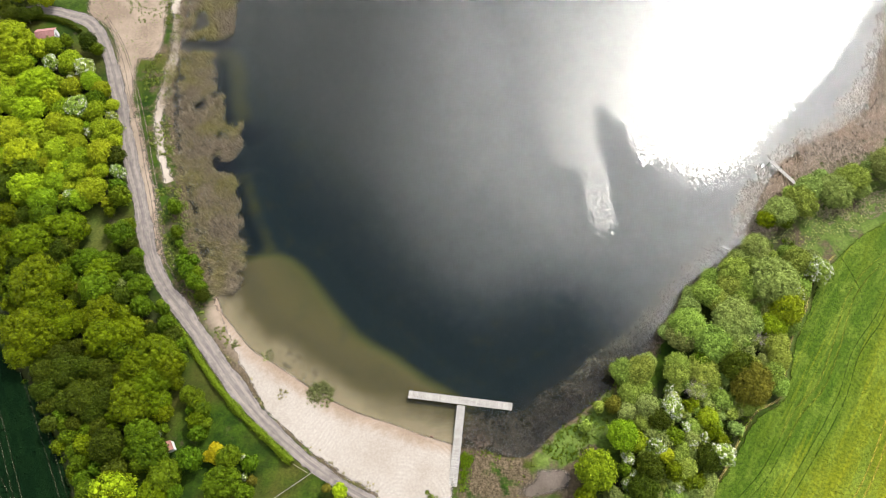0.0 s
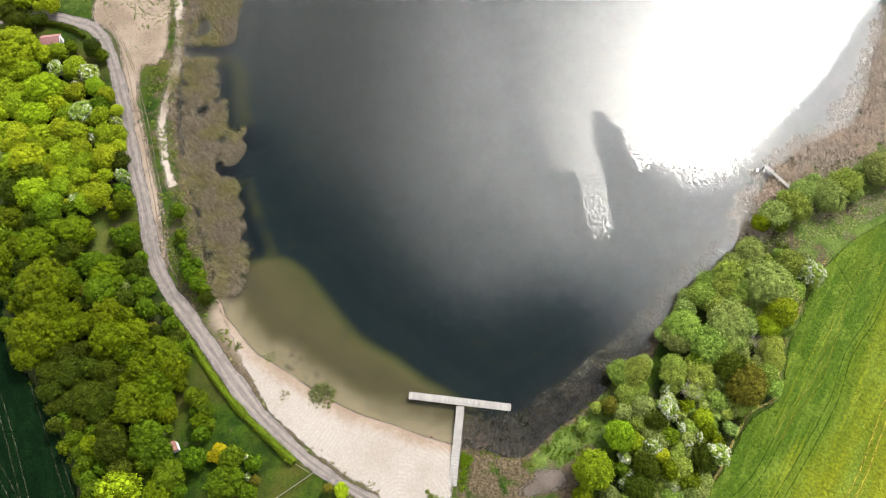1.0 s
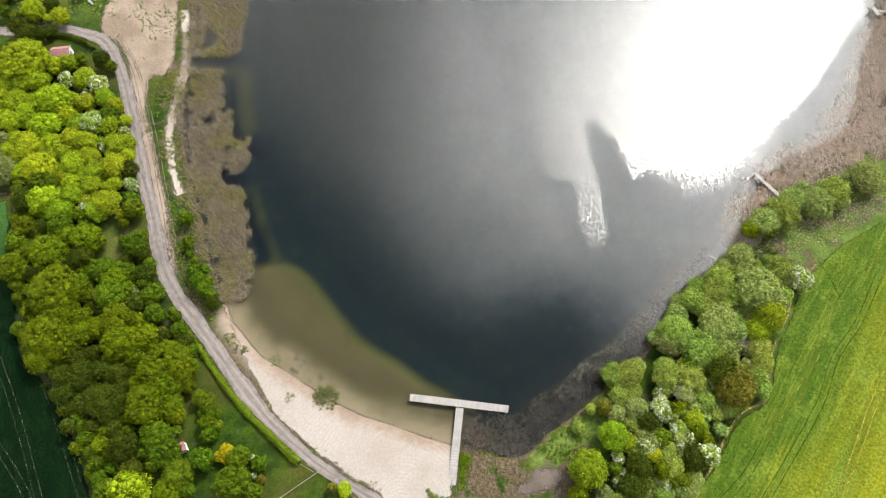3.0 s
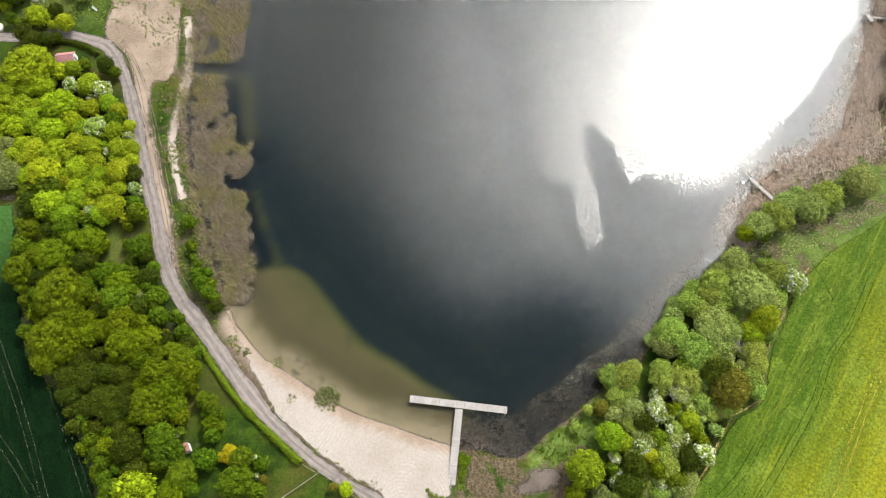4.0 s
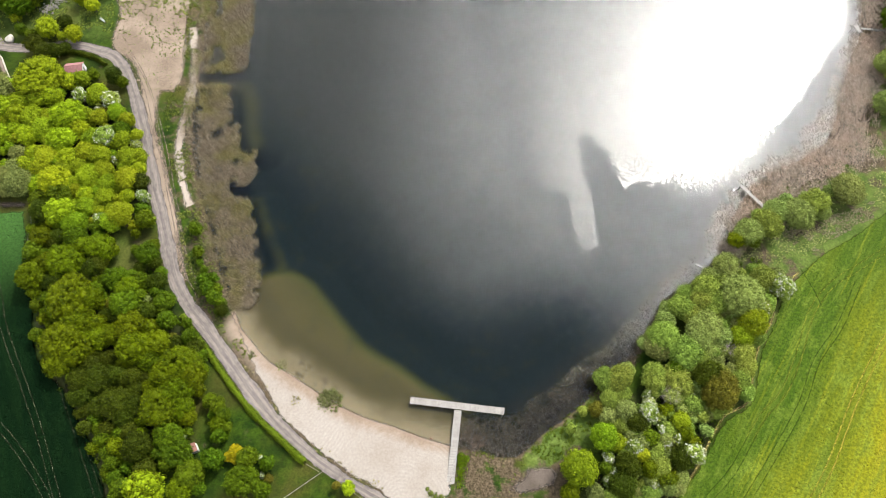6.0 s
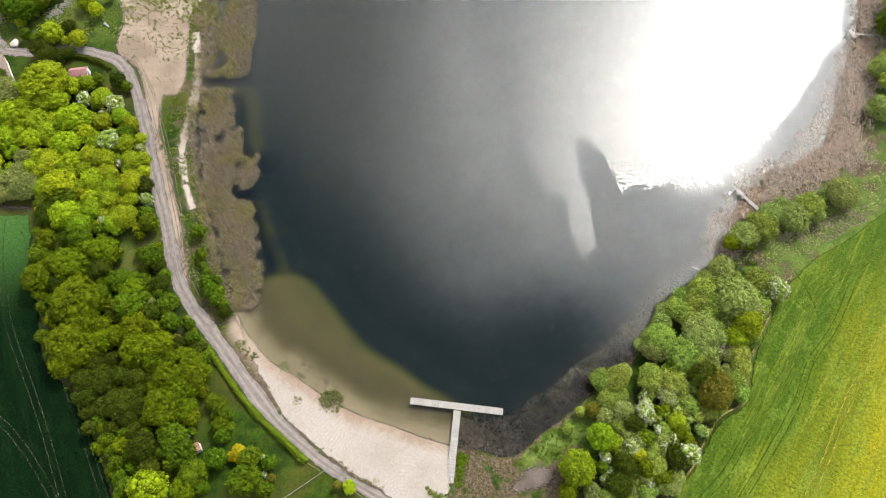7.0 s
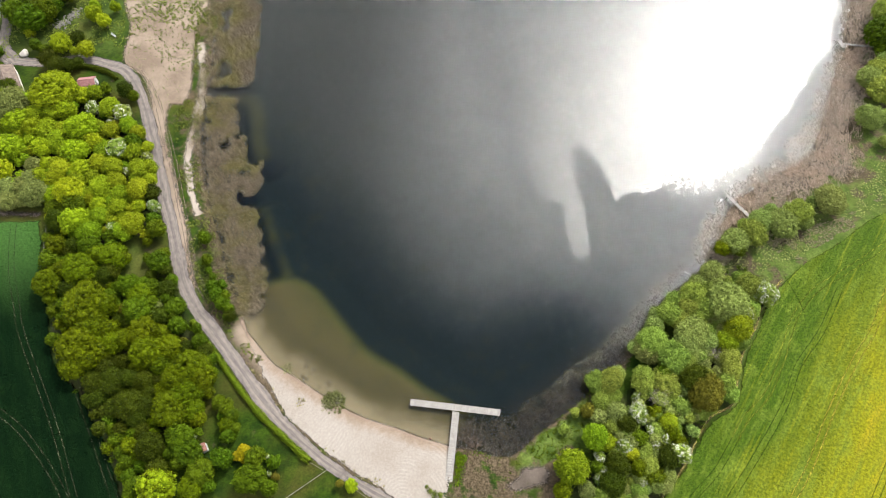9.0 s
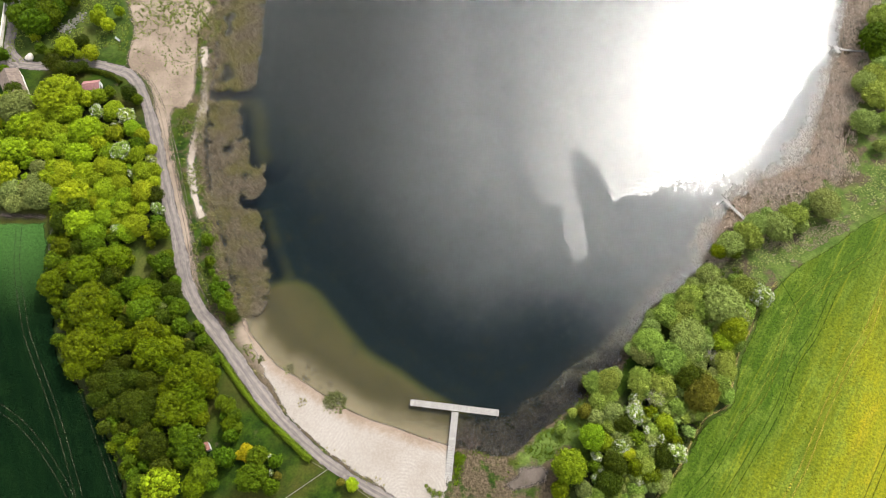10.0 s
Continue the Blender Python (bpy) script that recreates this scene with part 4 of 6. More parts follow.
def trunk_mesh(radius, height, r, stems=1):
    vs, fs, n = [], [], 0
    base = 0.05 * radius + 0.05

    def add(points, radii, sides):
        nonlocal n
        v, f = tube(points, radii, sides)
        vs.append(v)
        fs.append(f + n)
        n += len(v)

    for s in range(stems):
        g = r.uniform(0, 2 * math.pi)
        off = 0 if stems == 1 else 0.12 * radius
        foot = np.array([math.cos(g) * off, math.sin(g) * off, -0.4])
        top = np.array([math.cos(g) * off * 3, math.sin(g) * off * 3, height * 0.66])
        mid = foot * 0.5 + top * 0.5 + r.normal(0, 0.06 * radius, 3) * (1, 1, 0)
        add([foot, foot * 0.8 + mid * 0.2, mid, top], [base * 1.35, base, base * 0.75, base * 0.3], 6)
        for k in range(4):
            h = r.uniform(0.28, 0.55)
            a = foot * (1 - h / 0.66) + top * (h / 0.66)
            g2 = r.uniform(0, 2 * math.pi)
            reach = radius * r.uniform(0.45, 0.7)
            b = a + np.array([math.cos(g2) * reach, math.sin(g2) * reach, height * 0.2])
            add([a, (a + b) / 2 + (0, 0, -0.05 * height), b], [base * 0.5, base * 0.32, base * 0.12], 3)
    return np.concatenate(vs), np.concatenate(fs)


KINDS = {
    # name, label, category, leaf material, lobes per size, leaf size
    "OAK": ("oak_tree", "broad tree with lumpy fresh yellow-green crown", "tree", "oak", 0.9, 0.15),
    "GREEN": ("tree", "leafy green deciduous tree in full spring foliage", "tree", "green", 0.95, 0.155),
    "FRESH": ("hazel_tree", "bushy tree with light yellow-green young foliage", "tree", "fresh", 1.4, 0.145),
    "OLIVE": ("ash_tree", "dull olive-green tree with finely divided foliage", "tree", "olive", 1.2, 0.15),
    "LIME": ("maple_tree", "bright lime-green tree with young leaves", "tree", "lime", 0.95, 0.155),
    "HAWTHORN": ("hawthorn", "green hawthorn covered with white blossom", "shrub", "alder", 1.2, 0.15),
    "BRONZE": ("beech_tree", "bronze-brown tree with thin young foliage", "tree", "bronze", 1.9, 0.14),
    "GREY": ("goat_willow", "grey-green bushy tree with sparse foliage", "tree", "grey", 1.9, 0.14),
    "WILLOW": ("willow_tree", "pale silvery-green rounded willow by the lake", "tree", "willow", 1.8, 0.135),
    "ALDER": ("alder", "soft green rounded shrubby tree near the shore", "tree", "alder", 1.5, 0.14),
    "YELLOW": ("golden_shrub", "golden-yellow ornamental shrub among green trees", "shrub", "yellow", 1.0, 0.18),
}
SIZES = (1.1, 1.9, 3.0, 4.4, 6.0)
TREE_MESHES = {}


def tree_meshes(kind, size, variant):
    key = (kind, size, variant)
    if key not in TREE_MESHES:
        name, label, category, leaf, many, leaf_size = KINDS[kind]
        r = np.random.default_rng(1000 + 97 * variant + 13 * size + 7 * sorted(KINDS).index(kind))
        radius = SIZES[size]
        height = (1.0 + 1.3 * radius) if kind in ("WILLOW", "ALDER", "GREY", "YELLOW") else (1.4 + 1.5 * radius)
        soft = kind in ("FRESH", "WILLOW", "ALDER", "GREY", "OLIVE", "BRONZE")
        lobes = int((16, 42, 80, 130, 200)[size] * many)
        count = int((700, 1900, 4300, 8200, 13500)[size] * (1.2 if soft else 1.08))
        mats = [LEAF[leaf]] + ([LEAF["blossom"]] if kind == "HAWTHORN" else [])
        shape = crown_shape(radius, height, lobes, 1.05 * leaf_size, count, r, blossom=0.52 if kind == "HAWTHORN" else 0.0, soft=soft)
        crown = crown_mesh("crown", shape, mats)
        v, f = trunk_mesh(radius, height, r, 1 if size > 1 else 3)
        TREE_MESHES[key] = crown, mesh_from("trunk", v, f, [MAT["bark"]], True)
    return TREE_MESHES[key]


def plant(kind, x, y, radius):
    name, label, category = KINDS[kind][:3]
    size = int(np.argmin([abs(math.log(radius / s)) for s in SIZES]))
    crown, trunk = tree_meshes(kind, size, int(rng.integers(0, 3)))
    if radius < 1.5 and category == "tree":
        name, category, label = "shrub", "shrub", label.replace("tree", "shrub")
    thing = tagged(new(name), label, category, group="trees and shrubs round the lake")
    s = radius / SIZES[size]
    z = float(ground_height(np.array([x]), np.array([y]))[0])
    thing.matrix_basis = pose(x, y, max(z, -0.2), 0, 0, rng.uniform(0, 360)) @ Matrix.Diagonal((s * rng.uniform(0.86, 1.14), s * rng.uniform(0.86, 1.14), s * rng.uniform(0.9, 1.1), 1))
    for key, me in (("trunk", trunk), ("crown", crown)):
        child = new(key, me)
        child.parent = thing
    return thing


# where the larger trees and shrubs stand: x, y, crown radius
ALDER_EAST = [
    (37, 28.4, 2.4), (39.6, 28.6, 2.6), (37.4, 24.3, 2.1), (31.3, 22.1, 0.9), (28.3, 18.4, 1), (53.7, 26.9, 1.7), (57.7, 48.4, 1.8), (67.9, 52.5, 1.5),
    (66.2, 51, 1.8), (58.1, 43.2, 2), (60.7, 46.6, 2.3), (64.3, 46.1, 2.5), (50.3, 37.7, 2.9), (54.5, 33.9, 3), (57.4, 32.1, 2.4), (66.5, 25.6, 1.7),
    (47.5, 29.9, 1.9), (39.9, 25.9, 1.7), (80.1, 65.5, 3), (79.2, 68.5, 1.6), (93.1, 71.2, 3.1), (127.4, 102.3, 2.2), (39, 19, 1.5), (47, 28.3, 2.1),
    (51.9, 28.6, 2.4), (45.8, 10.2, 1.8), (42.7, 5.5, 1.5), (54.7, 22.8, 1.8), (71.3, 53, 1.3), (75.6, 51.4, 2.5), (75.3, 45.5, 1.8), (70.9, 37.7, 2),
]
ALDER_EAST_B = [
    (67.5, 30.9, 2.2), (65.7, 27.9, 1.9), (56.2, 20.6, 1.2), (62, 49.3, 2.8), (62.3, 44.3, 2), (56, 44.8, 2.4), (67.4, 33.9, 2.4), (126.8, 110.1, 3.9), (127.7, 116.9, 3), (136.1, 138.5, 4.3),
]
BRONZE_EAST = [
    (33.9, 22.3, 1.4), (60.1, 25.4, 3.4),
]
BRONZE_WEST = [
    (-86.2, 99.5, 1.2), (-73.2, 46.9, 1.2), (-58.3, 39.1, 1), (-34.1, 9.2, 0.8), (-20.4, 7.8, 0.8),
]
FRESH_WEST = [
    (-93.5, 110.1, 2.1), (-88.5, 105.1, 2.6), (-107, 102.3, 2.9), (-103.1, 102.6, 2.5), (-99.4, 97.4, 2.3), (-90.1, 98.4, 2), (-86.3, 97.4, 2.1), (-82.3, 99.1, 2.3),
    (-79.1, 96.6, 2), (-99.4, 93.9, 2.4), (-96.8, 90.7, 2), (-87, 90.7, 2), (-79.3, 90.7, 2), (-76.4, 92.7, 1.4), (-87.2, 86.5, 2.5), (-83.5, 85.4, 2.5),
    (-76.6, 85.3, 2.5), (-74.2, 85.7, 1.9), (-98.1, 82.5, 2.1), (-91.4, 81.3, 2.6), (-87.9, 82.5, 1.9), (-82, 81.4, 2.5), (-73.7, 82.6, 1.7), (-89.5, 77.7, 2),
    (-79.8, 77.4, 2.4), (-75.3, 78.9, 2.6), (-81.8, 75.5, 1.6), (-79.8, 73.7, 2.1), (-75.1, 68.7, 2.9), (-77.1, 66.9, 2.1), (-103, 97.2, 2.6), (-96.3, 84.8, 2.8),
]
FRESH_WEST_B = [
    (-84.9, 79.7, 2.6), (-83.8, 71.3, 2.4), (-85.3, 66.8, 2.5), (-103.3, 125.7, 1), (-117.6, 132.3, 1.3),
]
GREEN_EAST = [
    (44.1, 16.1, 1.6), (34.5, 10.3, 1.1), (46.5, 8, 1.6), (51.9, 30.5, 1.7),
    (76.2, 61.1, 1.4), (131, 129.8, 4.1), (131.7, 124.7, 2.4),
]
GREEN_WEST = [
    (-84.6, 63.2, 2.3), (-80.3, 65.7, 1.6), (-93.5, 59.8, 2.1), (-72.7, 52.6, 2.4), (-75.5, 52.2, 1.5), (-67, 58.8, 2.3), (-66.4, 61.2, 1.6), (-67.2, 52.1, 1.8),
    (-63.3, 54.3, 1.3), (-69.3, 46.3, 3), (-66.9, 48, 2), (-76.8, 50.1, 1.8), (-75.9, 48.2, 1.5), (-61.2, 47.2, 2), (-59.8, 42.6, 2.1), (-63.8, 49.5, 1.3),
    (-55.7, 42.3, 1.1), (-54.4, 38.9, 1.8), (-51.4, 34.6, 1.3), (-71.5, 21.2, 1.4), (-70.5, 19.4, 1.1), (-69.2, 17.3, 1.4), (-55.1, 17.6, 2.8), (-52.9, 14.3, 2.8),
    (-54.6, 12.3, 1.8), (-51.7, 18.6, 1), (-56.7, 14.5, 1.6), (-67.5, 14.6, 1.4), (-65.8, 12.4, 1.6), (-64.7, 9.8, 1.7), (-63.2, 7.7, 1.7), (-66.8, 10.9, 1.1),
]
GREEN_WEST_B = [
    (-64, 6.1, 1.5), (-49.5, 10.1, 2.5), (-47.8, 7.5, 1.5), (-48.2, 25, 1.4), (-46.2, 23.8, 1.6), (-44.9, 22.1, 1.4), (-47.4, 22.2, 0.9), (-45, 17.6, 1.7),
    (-43.5, 19.3, 1.2), (-45.4, 13, 2.1), (-38.5, 13.2, 1.9), (-34.6, 12.1, 1.3), (-35.1, 7, 1.7), (-38.9, 8.9, 2.8), (-53.4, 52.6, 1.6), (-51.4, 53.2, 1.3), (-52.2, 50.6, 1.7), (-50.2, 50.4, 1.2), (-50.6, 48.4, 1.5), (-48.9, 47.0, 1.2), (-49.3, 45.3, 0.9), (-53.9, 55.2, 1.0), (-55.2, 57.2, 0.8),
    (-57.3, 65.8, 1.6), (-55.9, 59.7, 1.3), (-91.2, 111.9, 1.5), (-83.4, 109.6, 1.5), (-80, 94, 2), (-90.7, 74, 3.1), (-94.9, 73.6, 2.4), (-70.8, 70.8, 1.6),
    (-69.1, 67.9, 2.1), (-121.9, 138.5, 3.4), (-116.8, 135.8, 3.8), (-114.4, 139.3, 3.7), (-113, 142.4, 3.1), (-121, 143.6, 2.7), (-125.9, 140.8, 2), (-111.4, 126.2, 1.5),
]
GREEN_WEST_C = [
    (-114.8, 127.9, 1.5), (-125.1, 125.1, 1.8), (-123.1, 119.3, 1.8), (-110.9, 147.7, 3.8), (-116.9, 148.5, 3.4), (-122.9, 148.9, 3.4), (-128.1, 147.7, 2.7),
]
GREY_EAST = [
    (36.3, 21, 1.6), (40.1, 21.7, 2.1), (32, 5.6, 1.5), (79.8, 52.4, 1.5), (48.8, 35.3, 2.4), (62.1, 32.4, 1.2), (101.9, 74.6, 3.6),
]
GREY_WEST = [
    (-104.6, 86.8, 2.2), (-103.9, 82.3, 2.5), (-101.5, 77.8, 3.4), (-65.3, 47.5, 1.3), (-114.3, 104.6, 4.3), (-109.5, 79.9, 2.6), (-106.2, 80.4, 2.3), (-108.2, 76.2, 2.5), (-104.6, 76.6, 2.0), (-112.6, 77.4, 2.4), (-115.3, 108.2, 2.7), (-112.4, 104.2, 2.3),
]
HAWTHORN_EAST = [
    (45.3, 25.4, 0.9), (44.5, 21.4, 1.7), (46.5, 20.4, 1), (47.6, 17.6, 1), (47.7, 14.5, 1), (50.2, 15.9, 1), (52.4, 12.8, 1.8), (38.4, 15.7, 1),
    (40.6, 14.3, 1.5), (35.4, 12.5, 1.1), (41.3, 9.7, 0.9), (36.1, 9.3, 1), (34.8, 7.7, 0.9), (43.7, 7.1, 0.9), (79.4, 49.3, 2.4), (73.2, 44.4, 1.9), (45.6, 23.2, 1.2),
    (55, 24.7, 0.7),
]
HAWTHORN_WEST = [
    (-93.2, 104.8, 1.8), (-84.7, 103.2, 2.2), (-87.5, 101.1, 1.2), (-83.6, 91.4, 2.7), (-75.8, 89.6, 1.5), (-79.9, 84.9, 1.1), (-71.2, 74.4, 1.6), (-80.2, 68.2, 1.6),
    (-52.2, 18, 0.8), (-36.2, 13.2, 0.7), (-35.6, 9.8, 0.8), (-80.2, 98.7, 1),
]
LIME_EAST = [
    (28.8, 10.2, 3), (34.8, 16.4, 2.3), (37.1, 15.3, 1.6), (42.2, 12.9, 1.4), (51.1, 19.4, 1.8), (70.3, 40.3, 3.0), (67.6, 37.6, 2.3),
]
LIME_WEST = [
    (-103.4, 108.3, 5.1), (-106.6, 107.0, 2.7), (-101.4, 111.3, 2.9), (-96.9, 109.2, 2.1), (-99.4, 103.2, 2.9), (-93.6, 97.3, 3.7), (-90.3, 93.8, 2.4), (-106.8, 94.2, 2),
    (-103.2, 92.2, 2.4), (-100.2, 92, 1.4), (-100.8, 86.8, 1.7), (-95.9, 82.9, 1.2), (-92.1, 77.7, 3.5), (-96.7, 77.6, 2.3), (-74.8, 74.6, 1.8), (-57.8, 7.2, 3.2),
    (-17.9, 7.2, 1.4), (-111.4, 99.8, 3.1), (-111.3, 91.4, 3.3), (-111.8, 84.5, 2.9), (-106.8, 98.1, 2.6), (-93.8, 90.1, 2.9), (-90.9, 84.6, 2.5),
    (-84.6, 74.5, 2.1), (-88.9, 69.4, 3.2), (-91.3, 67.4, 1.3), (-106.9, 127.5, 2.6), (-99.4, 125.5, 2), (-96.9, 136.5, 1.9), (-100.5, 139.5, 2.2), (-101, 142.9, 1.5),
]
LIME_WEST_B = [
    (-94.9, 142.4, 1.5), (-117.9, 107.5, 2.5), (-118.7, 104.3, 2.2),
]
OAK_EAST = [
    (48.5, 21.8, 1.2), (51.6, 17.2, 1.6), (53.2, 15.5, 1.3), (43.3, 9.9, 1.7), (26.6, 5.7, 1.7), (47.8, 8.6, 1.1), (72, 61.9, 1.6),
]
OAK_WEST = [
    (-57.8, 7.2, 3.2),
    (-92.3, 63.2, 2.3), (-77.7, 60, 3.1), (-75.7, 59.8, 1.8), (-82.1, 60.4, 2.1), (-84.7, 56.2, 3.9), (-88.7, 56.8, 2.5), (-82.4, 55.6, 1.8), (-92, 53.2, 2.9),
    (-94.5, 53, 1.6), (-80.9, 47.2, 4.7), (-83.7, 45.5, 2.7), (-78, 47.1, 3), (-75.5, 46.8, 1.7), (-79.3, 42.5, 3.3), (-81, 37.3, 4.1), (-77.6, 35.5, 3.5),
    (-81.1, 33.3, 2.8), (-77.3, 39, 1.9), (-74.8, 41.5, 2), (-73.4, 38.8, 2.5), (-71.2, 39.5, 2.3), (-67, 41.2, 3), (-63.1, 40.8, 2), (-65.2, 36, 3.5),
    (-61, 37.4, 2.8), (-62.3, 33.9, 2.3), (-67.1, 32.8, 1.8), (-69.5, 49.8, 2.6), (-54.5, 32.3, 3.7), (-57.2, 30, 3.2), (-52, 30, 2.9), (-54.8, 26.5, 3.4),
]
OAK_WEST_B = [
    (-60.1, 27.9, 2.2), (-50.9, 31.5, 1.5), (-50.9, 27.3, 1.5), (-57.6, 23.6, 3.6), (-59.7, 22.2, 2), (-53.4, 23.2, 2.4), (-52.2, 21.6, 1.7), (-45.8, 20.1, 1.5),
    (-51.3, 7, 2.3),
]
OLIVE_EAST = [
    (41.8, 19.5, 2), (49.8, 12.2, 2), (38.8, 10.7, 2.2), (37.2, 6.9, 2.2), (58.5, 29, 2.7),
]
OLIVE_WEST = [
    (-85.3, 111, 2.1), (-72.7, 78.4, 2), (-93.8, 69.7, 2.6), (-88.9, 63.6, 1.6), (-89.9, 62.1, 1.6), (-78, 56.8, 2.3), (-79, 54.8, 2), (-80.6, 51.9, 2.5),
    (-86.4, 52, 2.3), (-65.4, 57, 1.5), (-64, 52, 1.9), (-64.4, 44.6, 2.1), (-71.1, 43.5, 1.7), (-73.8, 44.2, 1.5), (-57.3, 37.7, 1.6), (-52.8, 36.4, 1.6),
    (-74, 32.8, 2.1), (-70.8, 34, 1.9), (-71.8, 29.6, 2.9), (-68.2, 30.3, 2.1), (-75.3, 29.1, 2.6), (-65.1, 29.7, 2.1), (-64.2, 27.4, 1.9), (-74.8, 26.6, 2.4),
    (-67.2, 24.4, 2.9), (-70.3, 24, 2.1), (-63.9, 23.9, 2.2), (-65.2, 21.6, 2.2), (-68.5, 19.5, 1.4), (-63.8, 18.9, 1.6), (-60.9, 15.4, 2.8), (-59.1, 15, 1.6),
]
OLIVE_WEST_B = [
    (-58.7, 10.9, 2), (-48.5, 45.5, 1.4), (-103.3, 130.5, 1.7), (-109.3, 122, 2), (-106.2, 119.7, 2.3), (-103.2, 119.9, 1.9), (-101.3, 121.3, 1.5), (-117.7, 112.1, 2.2),
]
WILLOW_EAST = [
    (41.8, 30.7, 1.4), (68, 55.1, 2.7), (64.2, 52.7, 1.8), (53.2, 45.1, 1.5), (51.9, 41.8, 1.9), (69.5, 46.5, 3.9), (59.8, 39.3, 3.4), (58.2, 37, 2.7),
    (63.4, 37.7, 2.2), (48.3, 38.1, 1.5), (46.3, 36.9, 1.2), (59.9, 34.8, 1.7), (75.4, 63.6, 3), (83.2, 69.2, 2.9), (87.8, 68.1, 3.5), (98.5, 75.1, 1.6),
    (94.5, 68.5, 1.9), (91.6, 73.6, 1.2), (86.9, 72.8, 1.3), (120.2, 100.7, 3.3), (123.2, 93.1, 1.9), (124.3, 114.4, 3.5), (132.2, 119.7, 3.3),
]
YELLOW_WEST = [
    (-40.9, 13.8, 1.5), (-41.7, 14.9, 1.1), (-42.8, 13.5, 0.9),
]
TREES = [("ALDER", ALDER_EAST, ALDER_EAST_B), ("BRONZE", BRONZE_EAST, BRONZE_WEST), ("FRESH", LIME_EAST, FRESH_WEST, FRESH_WEST_B), ("GREEN", GREEN_EAST, GREEN_WEST, GREEN_WEST_B, GREEN_WEST_C), ("GREY", GREY_EAST, GREY_WEST), ("HAWTHORN", HAWTHORN_EAST, HAWTHORN_WEST), ("LIME", LIME_WEST, LIME_WEST_B), ("OAK", OAK_EAST, OAK_WEST, OAK_WEST_B), ("OLIVE", OLIVE_EAST, OLIVE_WEST, OLIVE_WEST_B), ("WILLOW", WILLOW_EAST), ("YELLOW", YELLOW_WEST)]



def scatter(ring, n, r, test=None):
    (x0, y0), (x1, y1) = ring.min(0), ring.max(0)
    x, y = r.uniform(x0, x1, n), r.uniform(y0, y1, n)
    d = inset(x, y, ring)
    keep = d > 0
    if test:
        keep &= test(x, y, d)
    return x[keep], y[keep], d[keep]


def build_trees():
    for kind, *lists in TREES:
        for one in lists:
            for x, y, radius in one:
                plant(kind, x, y, radius * ((1.25 if x > 0 else 1.05) if kind == "HAWTHORN" else 1.2 if x > 0 and y < 62 else 1.1))


build_trees()


def fill_canopy():
    """Smaller trees close the gaps of the two woods."""
    r = np.random.default_rng(61)
    taken = [q for kind, *lists in TREES for one in lists for q in one]
    tx, ty, tr = (np.array(c, float) for c in zip(*taken))
    for ring, kinds, tries in ((WOOD, ("GREEN", "GREEN", "OLIVE", "OAK", "OAK"), 2600), (EAST_WOOD, ("ALDER", "ALDER", "GREY", "WILLOW"), 1500)):
        x, y, d = scatter(ring, tries, r, lambda x, y, d: (d > np.where(x > 0, 1.7, 1.3)) & (np.hypot((x + 75) / 4.5, (y - 60) / 8) > 1) & (np.hypot(x + 54, y - 20) > 4.5) & (np.hypot(x + 50.2, y - 15.3) > 3.5) & (np.hypot(x + 55, y - 8) > 5) & (np.hypot(x + 97, y - 114.3) > 5))
        for px, py in zip(x, y):
            rad = r.uniform(1.0, 1.9)
            if (np.hypot(tx - px, ty - py) > (0.38 if ring is EAST_WOOD else 0.5 if py > 45 else 0.64) * (tr + rad)).all():
                # sunlit north end of the west wood gets the lightened leaves
                plant("FRESH" if px < 0 and py > 66 else kinds[int(r.integers(0, len(kinds)))], float(px), float(py), float(rad))
                tx, ty, tr = np.append(tx, px), np.append(ty, py), np.append(tr, rad)



def clump_field(name, x, y, radius, leaf, per, mat, label, category, r, tall=0.9):
    """Many low leafy clumps in one mesh."""
    n = len(x)
    z = ground_height(x, y)
    which = np.repeat(np.arange(n), per)
    way = unit(r.normal(0, 1, (len(which), 3)) + (0, 0, 0.5))
    way[:, 2] = np.abs(way[:, 2])
    rad = radius[which][:, None]
    pts = np.stack([x, y, z], 1)[which] + way * rad * np.array([1, 1, tall]) * r.uniform(0.45, 1.0, (len(which), 1))
    v, f = leaves_at(pts, way, leaf, r)
    me = mesh_from(name, v, f, [mat])
    return tagged(new(name, me), label, category, kind="stuff")


def build_undergrowth():
    r = np.random.default_rng(21)
    x, y, d = scatter(WOOD, 1300, r, lambda x, y, d: np.hypot((x + 75) / 4.5, (y - 60) / 8) > 1)
    clump_field("undergrowth", x, y, r.uniform(0.5, 1.3, len(x)), 0.2, 40, LEAF["green"], "dense shrubby undergrowth beneath the trees", "undergrowth", r)
    x, y, d = scatter(EAST_WOOD, 750, r)
    clump_field("undergrowth", x, y, r.uniform(0.5, 1.2, len(x)), 0.2, 40, LEAF["green"], "dense shrubby undergrowth beneath the trees", "undergrowth", r)


